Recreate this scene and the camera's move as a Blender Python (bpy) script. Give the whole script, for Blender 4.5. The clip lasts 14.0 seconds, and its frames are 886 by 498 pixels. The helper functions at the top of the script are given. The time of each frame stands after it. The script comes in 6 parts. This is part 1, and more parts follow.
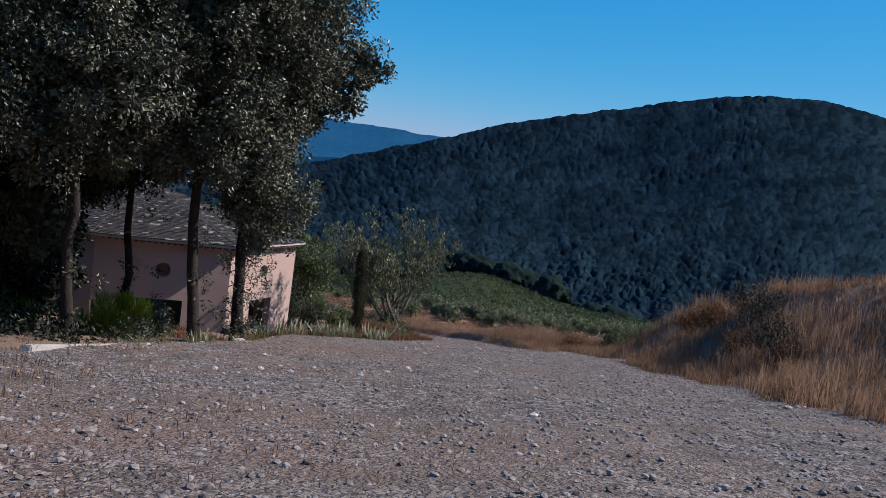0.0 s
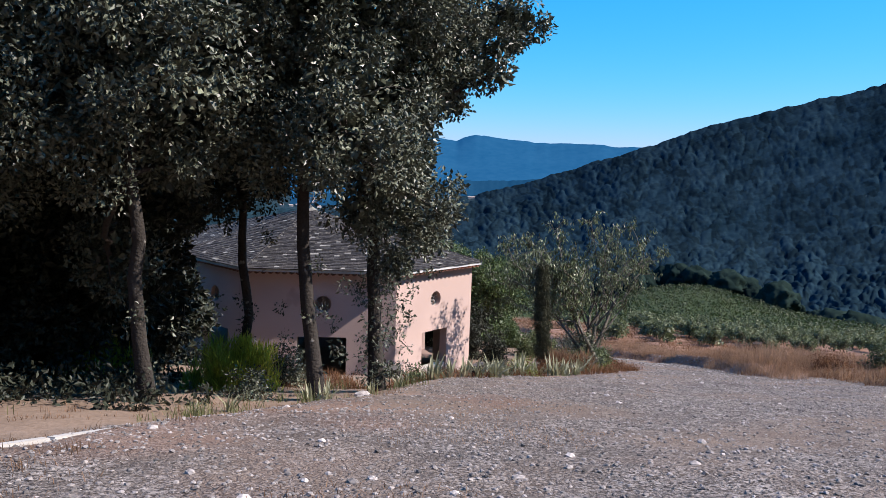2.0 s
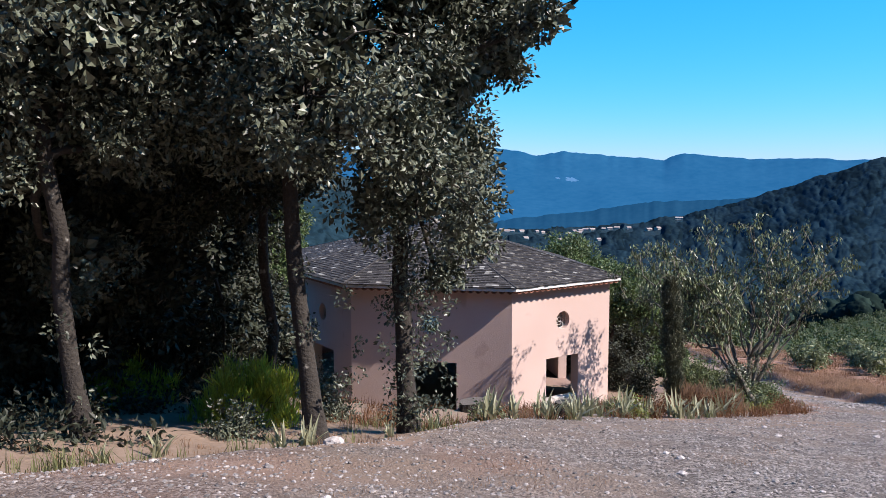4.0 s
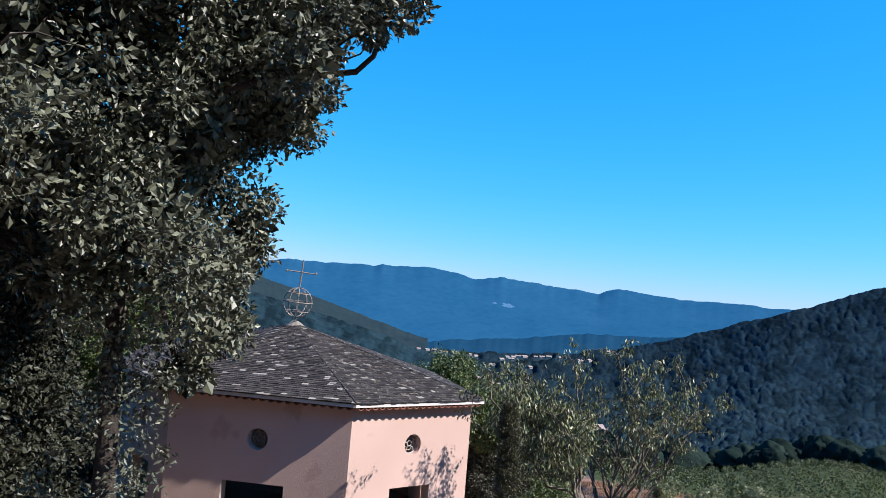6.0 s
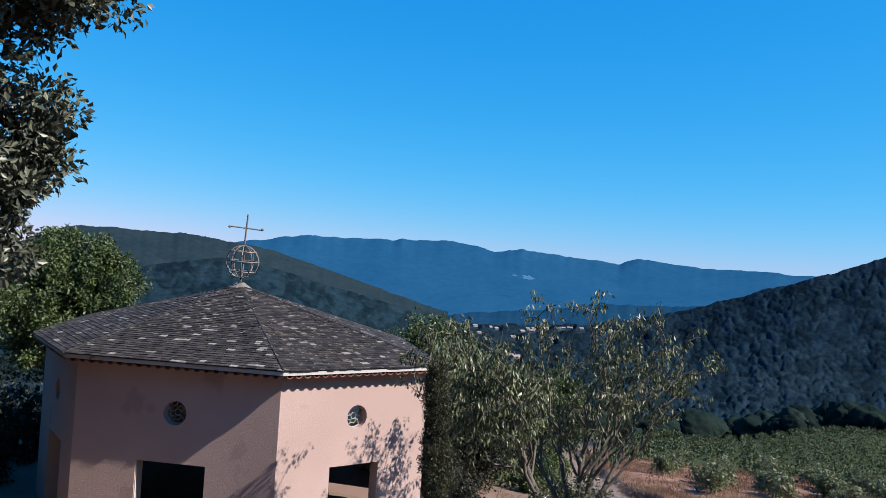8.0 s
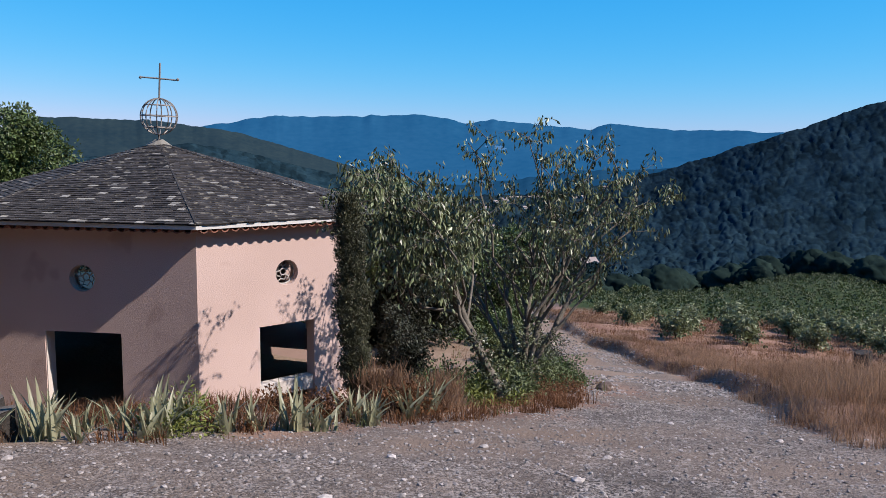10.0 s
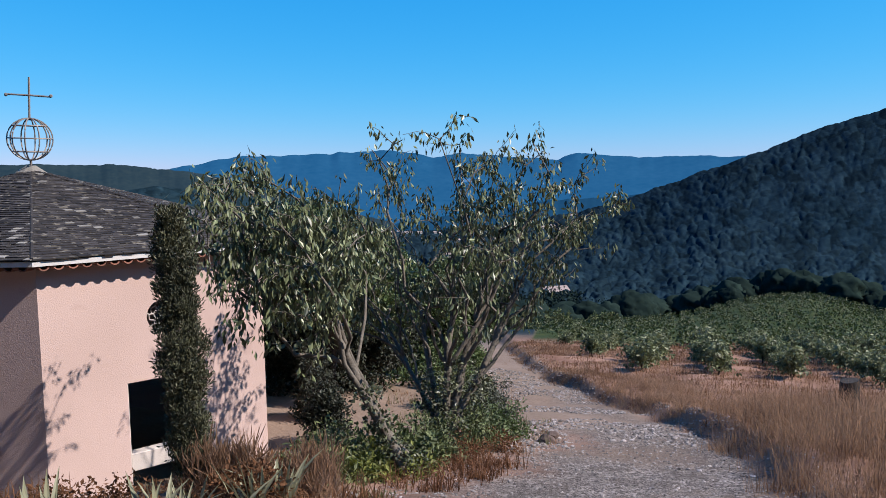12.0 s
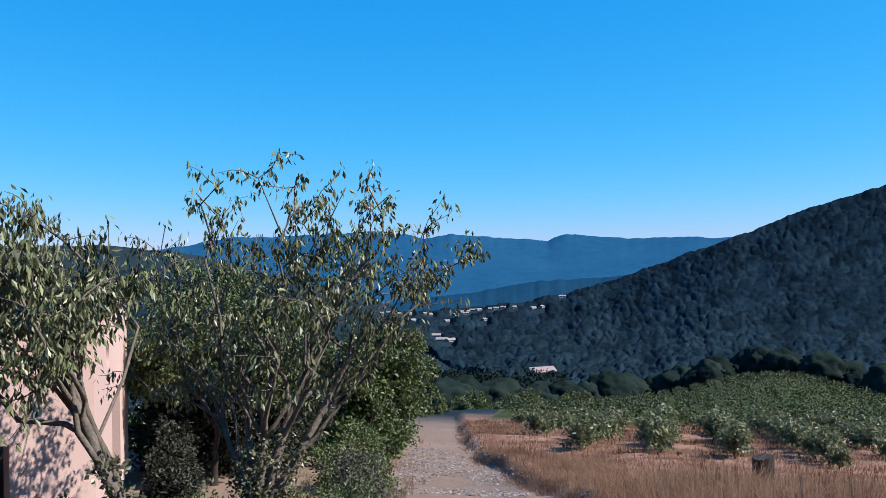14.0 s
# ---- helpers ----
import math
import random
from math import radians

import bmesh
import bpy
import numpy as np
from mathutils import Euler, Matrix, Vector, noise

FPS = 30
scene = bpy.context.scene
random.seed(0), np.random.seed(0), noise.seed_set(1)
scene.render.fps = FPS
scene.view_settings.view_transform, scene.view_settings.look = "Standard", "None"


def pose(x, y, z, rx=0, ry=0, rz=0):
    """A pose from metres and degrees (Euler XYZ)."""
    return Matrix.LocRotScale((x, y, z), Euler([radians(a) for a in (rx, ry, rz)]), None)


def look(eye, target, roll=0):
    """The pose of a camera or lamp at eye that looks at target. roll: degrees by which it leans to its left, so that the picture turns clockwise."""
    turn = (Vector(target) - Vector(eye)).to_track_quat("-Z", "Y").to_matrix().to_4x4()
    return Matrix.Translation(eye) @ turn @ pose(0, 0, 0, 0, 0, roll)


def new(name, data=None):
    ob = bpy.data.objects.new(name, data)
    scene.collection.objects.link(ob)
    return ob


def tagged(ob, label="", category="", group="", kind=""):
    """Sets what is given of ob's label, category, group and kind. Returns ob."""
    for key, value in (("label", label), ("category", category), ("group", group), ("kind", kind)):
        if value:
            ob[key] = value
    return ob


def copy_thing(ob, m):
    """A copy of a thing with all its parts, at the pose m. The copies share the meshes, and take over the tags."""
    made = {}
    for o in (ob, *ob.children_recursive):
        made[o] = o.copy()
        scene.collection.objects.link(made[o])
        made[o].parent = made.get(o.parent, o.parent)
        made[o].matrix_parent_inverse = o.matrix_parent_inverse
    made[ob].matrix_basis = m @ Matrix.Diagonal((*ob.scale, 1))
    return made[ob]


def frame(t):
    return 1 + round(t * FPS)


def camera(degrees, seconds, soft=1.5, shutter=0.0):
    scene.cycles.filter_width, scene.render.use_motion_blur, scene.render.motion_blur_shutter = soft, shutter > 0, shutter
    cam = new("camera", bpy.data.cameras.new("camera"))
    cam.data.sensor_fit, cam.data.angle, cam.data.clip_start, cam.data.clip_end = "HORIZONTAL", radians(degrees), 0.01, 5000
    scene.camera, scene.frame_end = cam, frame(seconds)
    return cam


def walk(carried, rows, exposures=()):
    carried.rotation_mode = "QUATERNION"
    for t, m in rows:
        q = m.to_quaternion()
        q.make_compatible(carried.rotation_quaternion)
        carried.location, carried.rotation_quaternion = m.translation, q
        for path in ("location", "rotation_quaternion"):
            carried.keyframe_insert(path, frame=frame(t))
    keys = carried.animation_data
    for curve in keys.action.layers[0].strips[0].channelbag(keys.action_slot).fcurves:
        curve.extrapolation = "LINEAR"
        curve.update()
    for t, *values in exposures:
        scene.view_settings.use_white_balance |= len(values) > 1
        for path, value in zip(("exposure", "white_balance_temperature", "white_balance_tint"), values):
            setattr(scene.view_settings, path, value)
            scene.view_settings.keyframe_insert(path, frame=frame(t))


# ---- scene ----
cam = camera(56.9, 14.0, soft=0.7)
PATH = [
    (0, (-10.837, -33.724, 7.5), (-9.655, -32.128, 7.26), 8.3),
    (0.5, (-9.928, -32.577, 7.319), (-8.851, -30.911, 7.067), 6.5),
    (1, (-9.02, -31.541, 7.147), (-8.06, -29.805, 6.893), 4.9),
    (1.5, (-8.346, -30.677, 6.951), (-7.485, -28.888, 6.707), 3.2),
    (2, (-7.698, -29.976, 6.757), (-6.955, -28.134, 6.523), 2.1),
    (2.2, (-7.411, -29.707, 6.685), (-6.721, -27.844, 6.452), 1.4),
    (4.3, (-3.727, -27.153, 6.063), (-3.478, -25.176, 5.879), 0.1),
    (4.5, (-3.42, -26.945, 6.049), (-3.154, -24.972, 5.848), 0.5),
    (5, (-2.734, -26.518, 5.978), (-2.386, -24.554, 5.83), 1.1),
    (5.5, (-2.12, -26.061, 5.882), (-1.737, -24.098, 5.857), 4.4),
    (6, (-1.573, -25.566, 5.765), (-1.171, -23.609, 5.874), 4.8),
    (6.5, (-0.898, -25.062, 5.624), (-0.507, -23.109, 5.796), 4.6),
    (7, (-0.254, -24.428, 5.557), (0.128, -22.473, 5.737), 4.5),
    (7.5, (0.266, -23.741, 5.505), (0.626, -21.779, 5.648), 4.2),
    (8, (0.72, -23.115, 5.357), (1.08, -21.148, 5.398), 3.7),
    (8.5, (1.185, -22.583, 5.134), (1.557, -20.622, 5.009), 3.7),
    (8.7, (1.355, -22.392, 5.039), (1.725, -20.437, 4.838), 3.4),
    (10.8, (2.301, -20.814, 4.395), (2.746, -18.883, 4.126), -0.2),
    (11, (2.456, -20.502, 4.359), (2.895, -18.562, 4.156), -0.5),
    (11.5, (2.91, -19.706, 4.252), (3.377, -17.767, 4.092), -1.5),
    (12, (3.631, -19.154, 4.113), (4.13, -17.226, 3.933), -1.1),
    (12.5, (4.128, -18.859, 3.992), (4.701, -16.946, 3.88), -0.4),
    (13, (4.758, -18.777, 3.859), (5.365, -16.872, 3.813), -0.4),
    (13.5, (5.442, -18.594, 3.718), (6.034, -16.684, 3.691), -1.1),
    (14, (6.236, -18.328, 3.56), (6.762, -16.398, 3.577), -1.1),
]
EXPOSURES = [(0, 0.28), (0.5, 0.47), (1, 0.68), (2, 0.95), (4.5, 1.10), (5.5, 1.06), (6, 1.00), (7, 0.84), (8.5, 0.64), (11, 0.68), (12.5, 0.70), (14, 0.78)]
walk(cam, [(t, look(eye, target, roll)) for t, eye, target, roll in PATH], EXPOSURES)

# ---- world and sun ----
SUN_AZ, SUN_EL = -26.0, 43.0          # degrees: from +x towards +y, and above the horizon
sun_way = Vector((math.cos(radians(SUN_AZ)) * math.cos(radians(SUN_EL)), math.sin(radians(SUN_AZ)) * math.cos(radians(SUN_EL)), math.sin(radians(SUN_EL))))
world = bpy.data.worlds.new("sky")
scene.world = world
world.use_nodes = True
sky = world.node_tree.nodes.new("ShaderNodeTexSky")
sky.sky_type, sky.sun_disc = "NISHITA", False
sky.sun_elevation, sky.sun_rotation = radians(SUN_EL), radians(90 - SUN_AZ)
sky.altitude, sky.air_density, sky.dust_density, sky.ozone_density = 300, 1.0, 0.1, 4.0
apart, together = world.node_tree.nodes.new("ShaderNodeSeparateColor"), world.node_tree.nodes.new("ShaderNodeCombineColor")
world.node_tree.links.new(sky.outputs[0], apart.inputs[0])
for k, (power, gain) in enumerate(((2.0, 0.108), (0.65, 1.86), (0.35, 5.2))):
    p, g = world.node_tree.nodes.new("ShaderNodeMath"), world.node_tree.nodes.new("ShaderNodeMath")
    p.operation, g.operation = "POWER", "MULTIPLY"
    p.inputs[1].default_value, g.inputs[1].default_value = power, gain
    world.node_tree.links.new(apart.outputs[k], p.inputs[0])
    world.node_tree.links.new(p.outputs[0], g.inputs[0])
    world.node_tree.links.new(g.outputs[0], together.inputs[k])
world.node_tree.links.new(together.outputs[0], world.node_tree.nodes["Background"].inputs[0])
world.node_tree.nodes["Background"].inputs[1].default_value = 0.06
sun = new("sun", bpy.data.lights.new("sun", "SUN"))
sun.data.energy, sun.data.angle, sun.data.color = 5.0, radians(0.55), (1.0, 0.90, 0.84)
sun.matrix_world = look(sun_way * 50, (0, 0, 0))

# ---- materials ----


def material(name, low, high, rough=0.85, scale=4.0, fine=40.0, bump=0.3, third=None, spots=None, metal=0.0, per_object=0.0, per_island=0.0, dist=0.02, spec=0.3, mid=0.5):
    """Two-scale noise between two colours, with bump; third: a colour in broad patches; spots: (colour, scale, threshold) of small marks."""
    m = bpy.data.materials.new(name)
    m.use_nodes = True
    nt = m.node_tree
    n, link = nt.nodes, nt.links.new
    bsdf = n["Principled BSDF"]
    bsdf.inputs["Roughness"].default_value, bsdf.inputs["Metallic"].default_value = rough, metal
    bsdf.inputs["Specular IOR Level"].default_value = spec
    co = n.new("ShaderNodeTexCoord").outputs["Object"]

    def noise_at(s, detail=4.0):
        x = n.new("ShaderNodeTexNoise")
        x.inputs["Scale"].default_value, x.inputs["Detail"].default_value = s, detail
        link(co, x.inputs["Vector"])
        return x.outputs["Fac"]

    def mixed(f, a, b):
        x = n.new("ShaderNodeMix")
        x.data_type = "RGBA"
        link(f, x.inputs[0])
        for s, v in ((6, a), (7, b)):
            if isinstance(v, tuple):
                x.inputs[s].default_value = (*v, 1)
            else:
                link(v, x.inputs[s])
        return x.outputs[2]

    def ramp(f, lo, hi):
        x = n.new("ShaderNodeMapRange")
        x.inputs[1].default_value, x.inputs[2].default_value = lo, hi
        link(f, x.inputs[0])
        return x.outputs[0]

    big, small = noise_at(scale), noise_at(fine, 6.0)
    both = n.new("ShaderNodeMath")
    both.operation = "ADD"
    link(big, both.inputs[0]), link(small, both.inputs[1])
    color = mixed(ramp(both.outputs[0], 2 * mid - 0.4, 2 * mid + 0.4), low, high)
    if third:
        color = mixed(ramp(noise_at(scale * 0.23, 3.0), 0.48, 0.62), color, third)
    if spots:
        color = mixed(ramp(noise_at(spots[1], 2.0), spots[2], spots[2] + 0.06), color, spots[0])
    for amount, node, out in ((per_object, "ShaderNodeObjectInfo", "Random"), (per_island, "ShaderNodeNewGeometry", "Random Per Island")):
        if amount:
            hsv = n.new("ShaderNodeHueSaturation")
            r = n.new("ShaderNodeMapRange")
            r.inputs[3].default_value, r.inputs[4].default_value = 1 - amount, 1 + amount
            link(n.new(node).outputs[out], r.inputs[0])
            link(r.outputs[0], hsv.inputs["Value"]), link(color, hsv.inputs["Color"])
            color = hsv.outputs[0]
    link(color, bsdf.inputs["Base Color"])
    if bump:
        b = n.new("ShaderNodeBump")
        b.inputs["Strength"].default_value, b.inputs["Distance"].default_value = bump, dist
        link(small, b.inputs["Height"]), link(b.outputs[0], bsdf.inputs["Normal"])
    return m


def leafy(name, low, high, rough=0.5, spread=0.45, through_light=0.25, fine=3.0, spec=0.5, broad=0.7):
    """A leaf: varied from leaf to leaf, a little light comes through."""
    m = material(name, low, high, rough, broad, fine, 0, per_island=spread, spec=spec)
    nt = m.node_tree
    bsdf, out = nt.nodes["Principled BSDF"], nt.nodes["Material Output"]
    tr, mx = nt.nodes.new("ShaderNodeBsdfTranslucent"), nt.nodes.new("ShaderNodeMixShader")
    mx.inputs[0].default_value = through_light
    nt.links.new(bsdf.inputs["Base Color"].links[0].from_socket, tr.inputs[0])
    nt.links.new(bsdf.outputs[0], mx.inputs[1]), nt.links.new(tr.outputs[0], mx.inputs[2])
    nt.links.new(mx.outputs[0], out.inputs[0])
    return m


STUCCO = material("pink_stucco", (0.480, 0.352, 0.316), (0.550, 0.415, 0.375), 0.95, 0.8, 55, 0.28, third=(0.460, 0.338, 0.300), spots=((0.430, 0.312, 0.276), 1.3, 0.64), dist=0.02)
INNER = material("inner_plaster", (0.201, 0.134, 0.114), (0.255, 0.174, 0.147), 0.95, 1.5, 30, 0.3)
# Paler than the stucco, to stand in for sun on jamb and ledge.
SUNLIT_RENDER = material("sunlit_render", (0.469, 0.415, 0.375), (0.536, 0.482, 0.442), 0.9, 3, 40, 0.2)
FASCIA = material("white_fascia", (0.482, 0.469, 0.456), (0.549, 0.536, 0.523), 0.7, 5, 40, 0.15, spots=((0.268, 0.241, 0.221), 6, 0.66))
SLATE = material("slate", (0.0241, 0.0221, 0.0221), (0.0536, 0.0482, 0.0456), 0.8, 3, 30, 0.5, per_object=0.45, per_island=0.45, spots=((0.134, 0.121, 0.1), 7, 0.60), dist=0.008, spec=0.08)
LICHEN = material("lichened_slate", (0.14, 0.131, 0.115), (0.27, 0.253, 0.226), 0.9, 6, 25, 0.5, per_object=0.3, per_island=0.3, dist=0.008)
TILE = material("terracotta", (0.201, 0.087, 0.0603), (0.281, 0.134, 0.094), 0.9, 5, 30, 0.3, per_object=0.2)
IRON = material("weathered_iron", (0.161, 0.134, 0.117), (0.295, 0.268, 0.248), 0.6, 12, 60, 0.2, metal=0.4)
TRACERY = material("painted_tracery", (0.268, 0.255, 0.241), (0.402, 0.389, 0.369), 0.6, 12, 60, 0.2)
BARK = material("bark", (0.0161, 0.0127, 0.0114), (0.0469, 0.0402, 0.0342), 0.95, 3, 22, 0.9, spots=((0.174, 0.161, 0.141), 5, 0.66), dist=0.03)
PALE_BARK = material("pale_bark", (0.057, 0.0482, 0.0375), (0.168, 0.147, 0.121), 0.95, 5, 25, 0.8, dist=0.02)
CUT_WOOD = material("weathered_cut_wood", (0.0737, 0.0603, 0.0502), (0.147, 0.127, 0.11), 0.95, 6, 40, 0.7, dist=0.01)
OAK_LEAF = leafy("oak_leaf", (0.015, 0.020, 0.012), (0.148, 0.162, 0.114), 0.42, 0.65, 0.03, spec=0.35)
# Dark leaf; on wood oaks and undergrowth it paints deep shade into the colour.
DARK_SHADE_LEAF = leafy("dark_shade_oak_leaf", (0.0104, 0.0139, 0.0087), (0.0522, 0.0574, 0.04), 0.5, 0.6, 0.03, spec=0.2)
OAK_GREEN = leafy("green_oak_leaf", (0.0436, 0.0704, 0.0214), (0.094, 0.131, 0.0389), 0.5, 0.5, 0.2)
PEACH_LEAF = leafy("long_leaf", (0.026, 0.038, 0.015), (0.185, 0.210, 0.105), 0.42, 0.7, 0.12, spec=0.45)
CYPRESS_LEAF = leafy("cypress_spray", (0.022, 0.028, 0.014), (0.098, 0.100, 0.052), 0.6, 0.6, 0.1)
SHRUB_LEAF = leafy("shrub_leaf", (0.044, 0.062, 0.020), (0.140, 0.165, 0.062), 0.6, 0.5, 0.2)
LIME_LEAF = leafy("lime_leaf", (0.094, 0.114, 0.0201), (0.174, 0.188, 0.0402), 0.6, 0.4, 0.3)
# Lightened to make up for sunlight that the crowns above keep off it.
BROOM_LEAF = leafy("broom_stem", (0.24, 0.26, 0.020), (0.46, 0.46, 0.06), 0.6, 0.4, 0.45)
VINE_LEAF = leafy("vine_leaf", (0.060, 0.085, 0.034), (0.190, 0.205, 0.100), 0.5, 0.5, 0.35)
IRIS_LEAF = leafy("iris_blade", (0.125, 0.135, 0.072), (0.37, 0.345, 0.225), 0.5, 0.45, 0.25)
DRY_GRASS = leafy("dry_grass", (0.150, 0.084, 0.052), (0.38, 0.250, 0.165), 0.85, 0.35, 0.55, 1.1, 0.05, 0.35)
RUST_WEED = leafy("rust_weed", (0.1, 0.0442, 0.0221), (0.194, 0.0974, 0.0482), 0.8, 0.4, 0.4, spec=0.2)
GREEN_GRASS = leafy("grass_blade", (0.0737, 0.087, 0.0268), (0.174, 0.168, 0.067), 0.7, 0.4, 0.3)
IVY_LEAF = leafy("ivy_leaf", (0.0469, 0.0603, 0.0302), (0.134, 0.141, 0.0804), 0.4, 0.5, 0.15)
STONE = material("stone", (0.155, 0.137, 0.127), (0.44, 0.392, 0.365), 0.95, 4, 30, 0.4, per_object=0.5, per_island=0.55, dist=0.01)
BROWN_ROCK = material("brown_rock", (0.0804, 0.057, 0.0469), (0.161, 0.114, 0.094), 0.95, 4, 30, 0.5, dist=0.015)
PALE_STONE = material("pale_stone", (0.335, 0.315, 0.288), (0.442, 0.415, 0.389), 0.95, 4, 30, 0.4, dist=0.01)


def toned(mat, low, high):
    """Lets each tree of a wood be lighter or darker than its neighbours, by the mesh's own tone."""
    nt = mat.node_tree
    at, hsv, span = nt.nodes.new("ShaderNodeAttribute"), nt.nodes.new("ShaderNodeHueSaturation"), nt.nodes.new("ShaderNodeMapRange")
    at.attribute_name = "tone"
    span.inputs[1].default_value, span.inputs[2].default_value = 0.25, 0.75
    span.inputs[3].default_value, span.inputs[4].default_value = low, high
    nt.links.new(at.outputs["Fac"], span.inputs[0]), nt.links.new(span.outputs[0], hsv.inputs["Value"])
    base = nt.nodes["Principled BSDF"].inputs["Base Color"]
    source = base.links[0].from_socket
    ends = [k.to_socket for k in source.links]
    nt.links.new(source, hsv.inputs["Color"])
    for e in ends:
        nt.links.new(hsv.outputs[0], e)
    return mat


# Woods tinted bluer than foliage: distance haze painted into the base colour.
HAZE_HILL_TREE = leafy("haze_hill_tree", (0.0050, 0.0140, 0.0220), (0.0165, 0.0320, 0.0420), 1.0, 0.3, 0.1, 0.11, 0.0, 0.012)
HAZE_VALLEY_TREE = leafy("haze_valley_tree", (0.007, 0.020, 0.030), (0.019, 0.038, 0.046), 1.0, 0.3, 0.2, 0.06, 0.0, 0.012)
toned(HAZE_HILL_TREE, 0.55, 1.4), toned(HAZE_VALLEY_TREE, 0.6, 1.4)
FOOT_TREE = leafy("foot_tree", (0.007, 0.014, 0.014), (0.022, 0.036, 0.030), 0.9, 0.25, 0.1, 0.4, 0.0)
KNOLL_VINE = leafy("knoll_vine", (0.0280, 0.0434, 0.0106), (0.0521, 0.0701, 0.0202), 0.6, 0.4, 0.3)
# House colours are dulled and greyed to paint in the valley haze.
HAZED_HOUSE_WALL = material("hazed_house_wall", (0.21, 0.22, 0.23), (0.29, 0.29, 0.29), 0.9, 0.3, 3, 0.1)
HAZED_HOUSE_ROOF = material("hazed_house_roof", (0.228, 0.181, 0.168), (0.308, 0.255, 0.234), 0.9, 0.4, 3, 0.1)


# ---- shaping helpers ----


def raw(name, verts, faces, mat, smooth=False):
    """A mesh from arrays; faces: an integer array of rows of equal length."""
    verts, faces = np.asarray(verts, np.float32), np.asarray(faces, np.int32)
    me = bpy.data.meshes.new(name)
    k = faces.shape[1]
    me.vertices.add(len(verts)), me.loops.add(faces.size), me.polygons.add(len(faces))
    me.vertices.foreach_set("co", verts.ravel())
    me.loops.foreach_set("vertex_index", faces.ravel())
    me.polygons.foreach_set("loop_start", np.arange(0, faces.size, k, dtype=np.int32))
    me.polygons.foreach_set("use_smooth", np.full(len(faces), smooth))
    me.update(calc_edges=True)
    me.validate()
    me.materials.append(mat)
    return me


def child(name, me, parent, label=""):
    ob = new(name, me)
    ob.parent = parent
    return tagged(ob, label)


def part(name, bm, mat, parent=None, label=""):
    me = bpy.data.meshes.new(name)
    bmesh.ops.recalc_face_normals(bm, faces=bm.faces)
    bm.to_mesh(me), bm.free()
    me.materials.append(mat)
    return child(name, me, parent, label)


def thing(name, place, label, category, group="", kind=""):
    ob = new(name)
    ob.location = place
    return tagged(ob, label, category, group, kind)


def tubes(runs, sides=7):
    """Swept tubes along runs of (x, y, z, radius); vertices and quads."""
    vs, fs, base = [], [], 0
    ring = np.linspace(0, 2 * np.pi, sides, endpoint=False)
    for run in runs:
        p = np.asarray(run, float)
        d = np.gradient(p[:, :3], axis=0)
        d /= np.linalg.norm(d, axis=1)[:, None] + 1e-9
        ref = np.where(np.abs(d[:, 2:3]) > 0.9, [[1.0, 0, 0]], [[0, 0, 1.0]])
        a = np.cross(d, ref)
        a /= np.linalg.norm(a, axis=1)[:, None] + 1e-9
        b = np.cross(d, a)
        v = p[:, None, :3] + p[:, None, 3:4] * (np.cos(ring)[None, :, None] * a[:, None] + np.sin(ring)[None, :, None] * b[:, None])
        vs.append(v.reshape(-1, 3))
        n = len(p)
        i, j = np.meshgrid(np.arange(n - 1), np.arange(sides), indexing="ij")
        q = np.stack([i * sides + j, i * sides + (j + 1) % sides, (i + 1) * sides + (j + 1) % sides, (i + 1) * sides + j], -1).reshape(-1, 4)
        fs.append(q + base)
        base += n * sides
    return np.concatenate(vs), np.concatenate(fs)


def bent(rng, a, b, r0, r1, n=7, wob=0.08, sag=0.0):
    """A wavering run from a to b, tapering."""
    t = np.linspace(0, 1, n)[:, None]
    a, b = np.asarray(a, float), np.asarray(b, float)
    size = np.linalg.norm(b - a)
    off = np.cumsum(rng.normal(0, wob * size / n ** 0.5, (n, 3)), 0) * np.sin(np.pi * t) ** 0.7
    off[:, 2] += sag * size * (t[:, 0] ** 2 - t[:, 0])
    return np.c_[a + (b - a) * t + off, r0 + (r1 - r0) * t]


def leaf_cloud(rng, centers, spread, each, size, wide=0.5, droop=0.0, flat=1.0, jitter=0.4):
    """Folded leaves round the given centres; vertices and triangles."""
    c = np.repeat(np.asarray(centers, float), each, 0)
    s = np.repeat(np.broadcast_to(spread, len(centers)), each)[:, None]
    n = len(c)
    off = rng.normal(0, 1, (n, 3))
    off /= np.linalg.norm(off, axis=1)[:, None]
    off *= rng.random((n, 1)) ** 0.45 * s
    off[:, 2] *= flat
    d = off / (s + 1e-6) + rng.normal(0, 0.7, (n, 3))
    d[:, 2] -= droop
    d /= np.linalg.norm(d, axis=1)[:, None] + 1e-9
    side = np.cross(d, rng.normal(0, 1, (n, 3)))
    side /= np.linalg.norm(side, axis=1)[:, None] + 1e-9
    up = np.cross(side, d)
    ln = size * (1 + jitter * rng.uniform(-1, 1, (n, 1)))
    w = ln * wide * 0.5
    p = c + off
    v = np.stack([p, p + d * ln * 0.5 + side * w + up * w * 0.35, p + d * ln, p + d * ln * 0.5 - side * w + up * w * 0.35], 1).reshape(-1, 3)
    k = np.arange(n)[:, None] * 4
    return v, np.concatenate([k + [[0, 1, 2]], k + [[0, 2, 3]]])


def joined(pieces):
    vs, fs, base = [], [], 0
    for v, f in pieces:
        vs.append(v), fs.append(np.asarray(f) + base)
        base += len(v)
    return np.concatenate(vs), np.concatenate(fs)


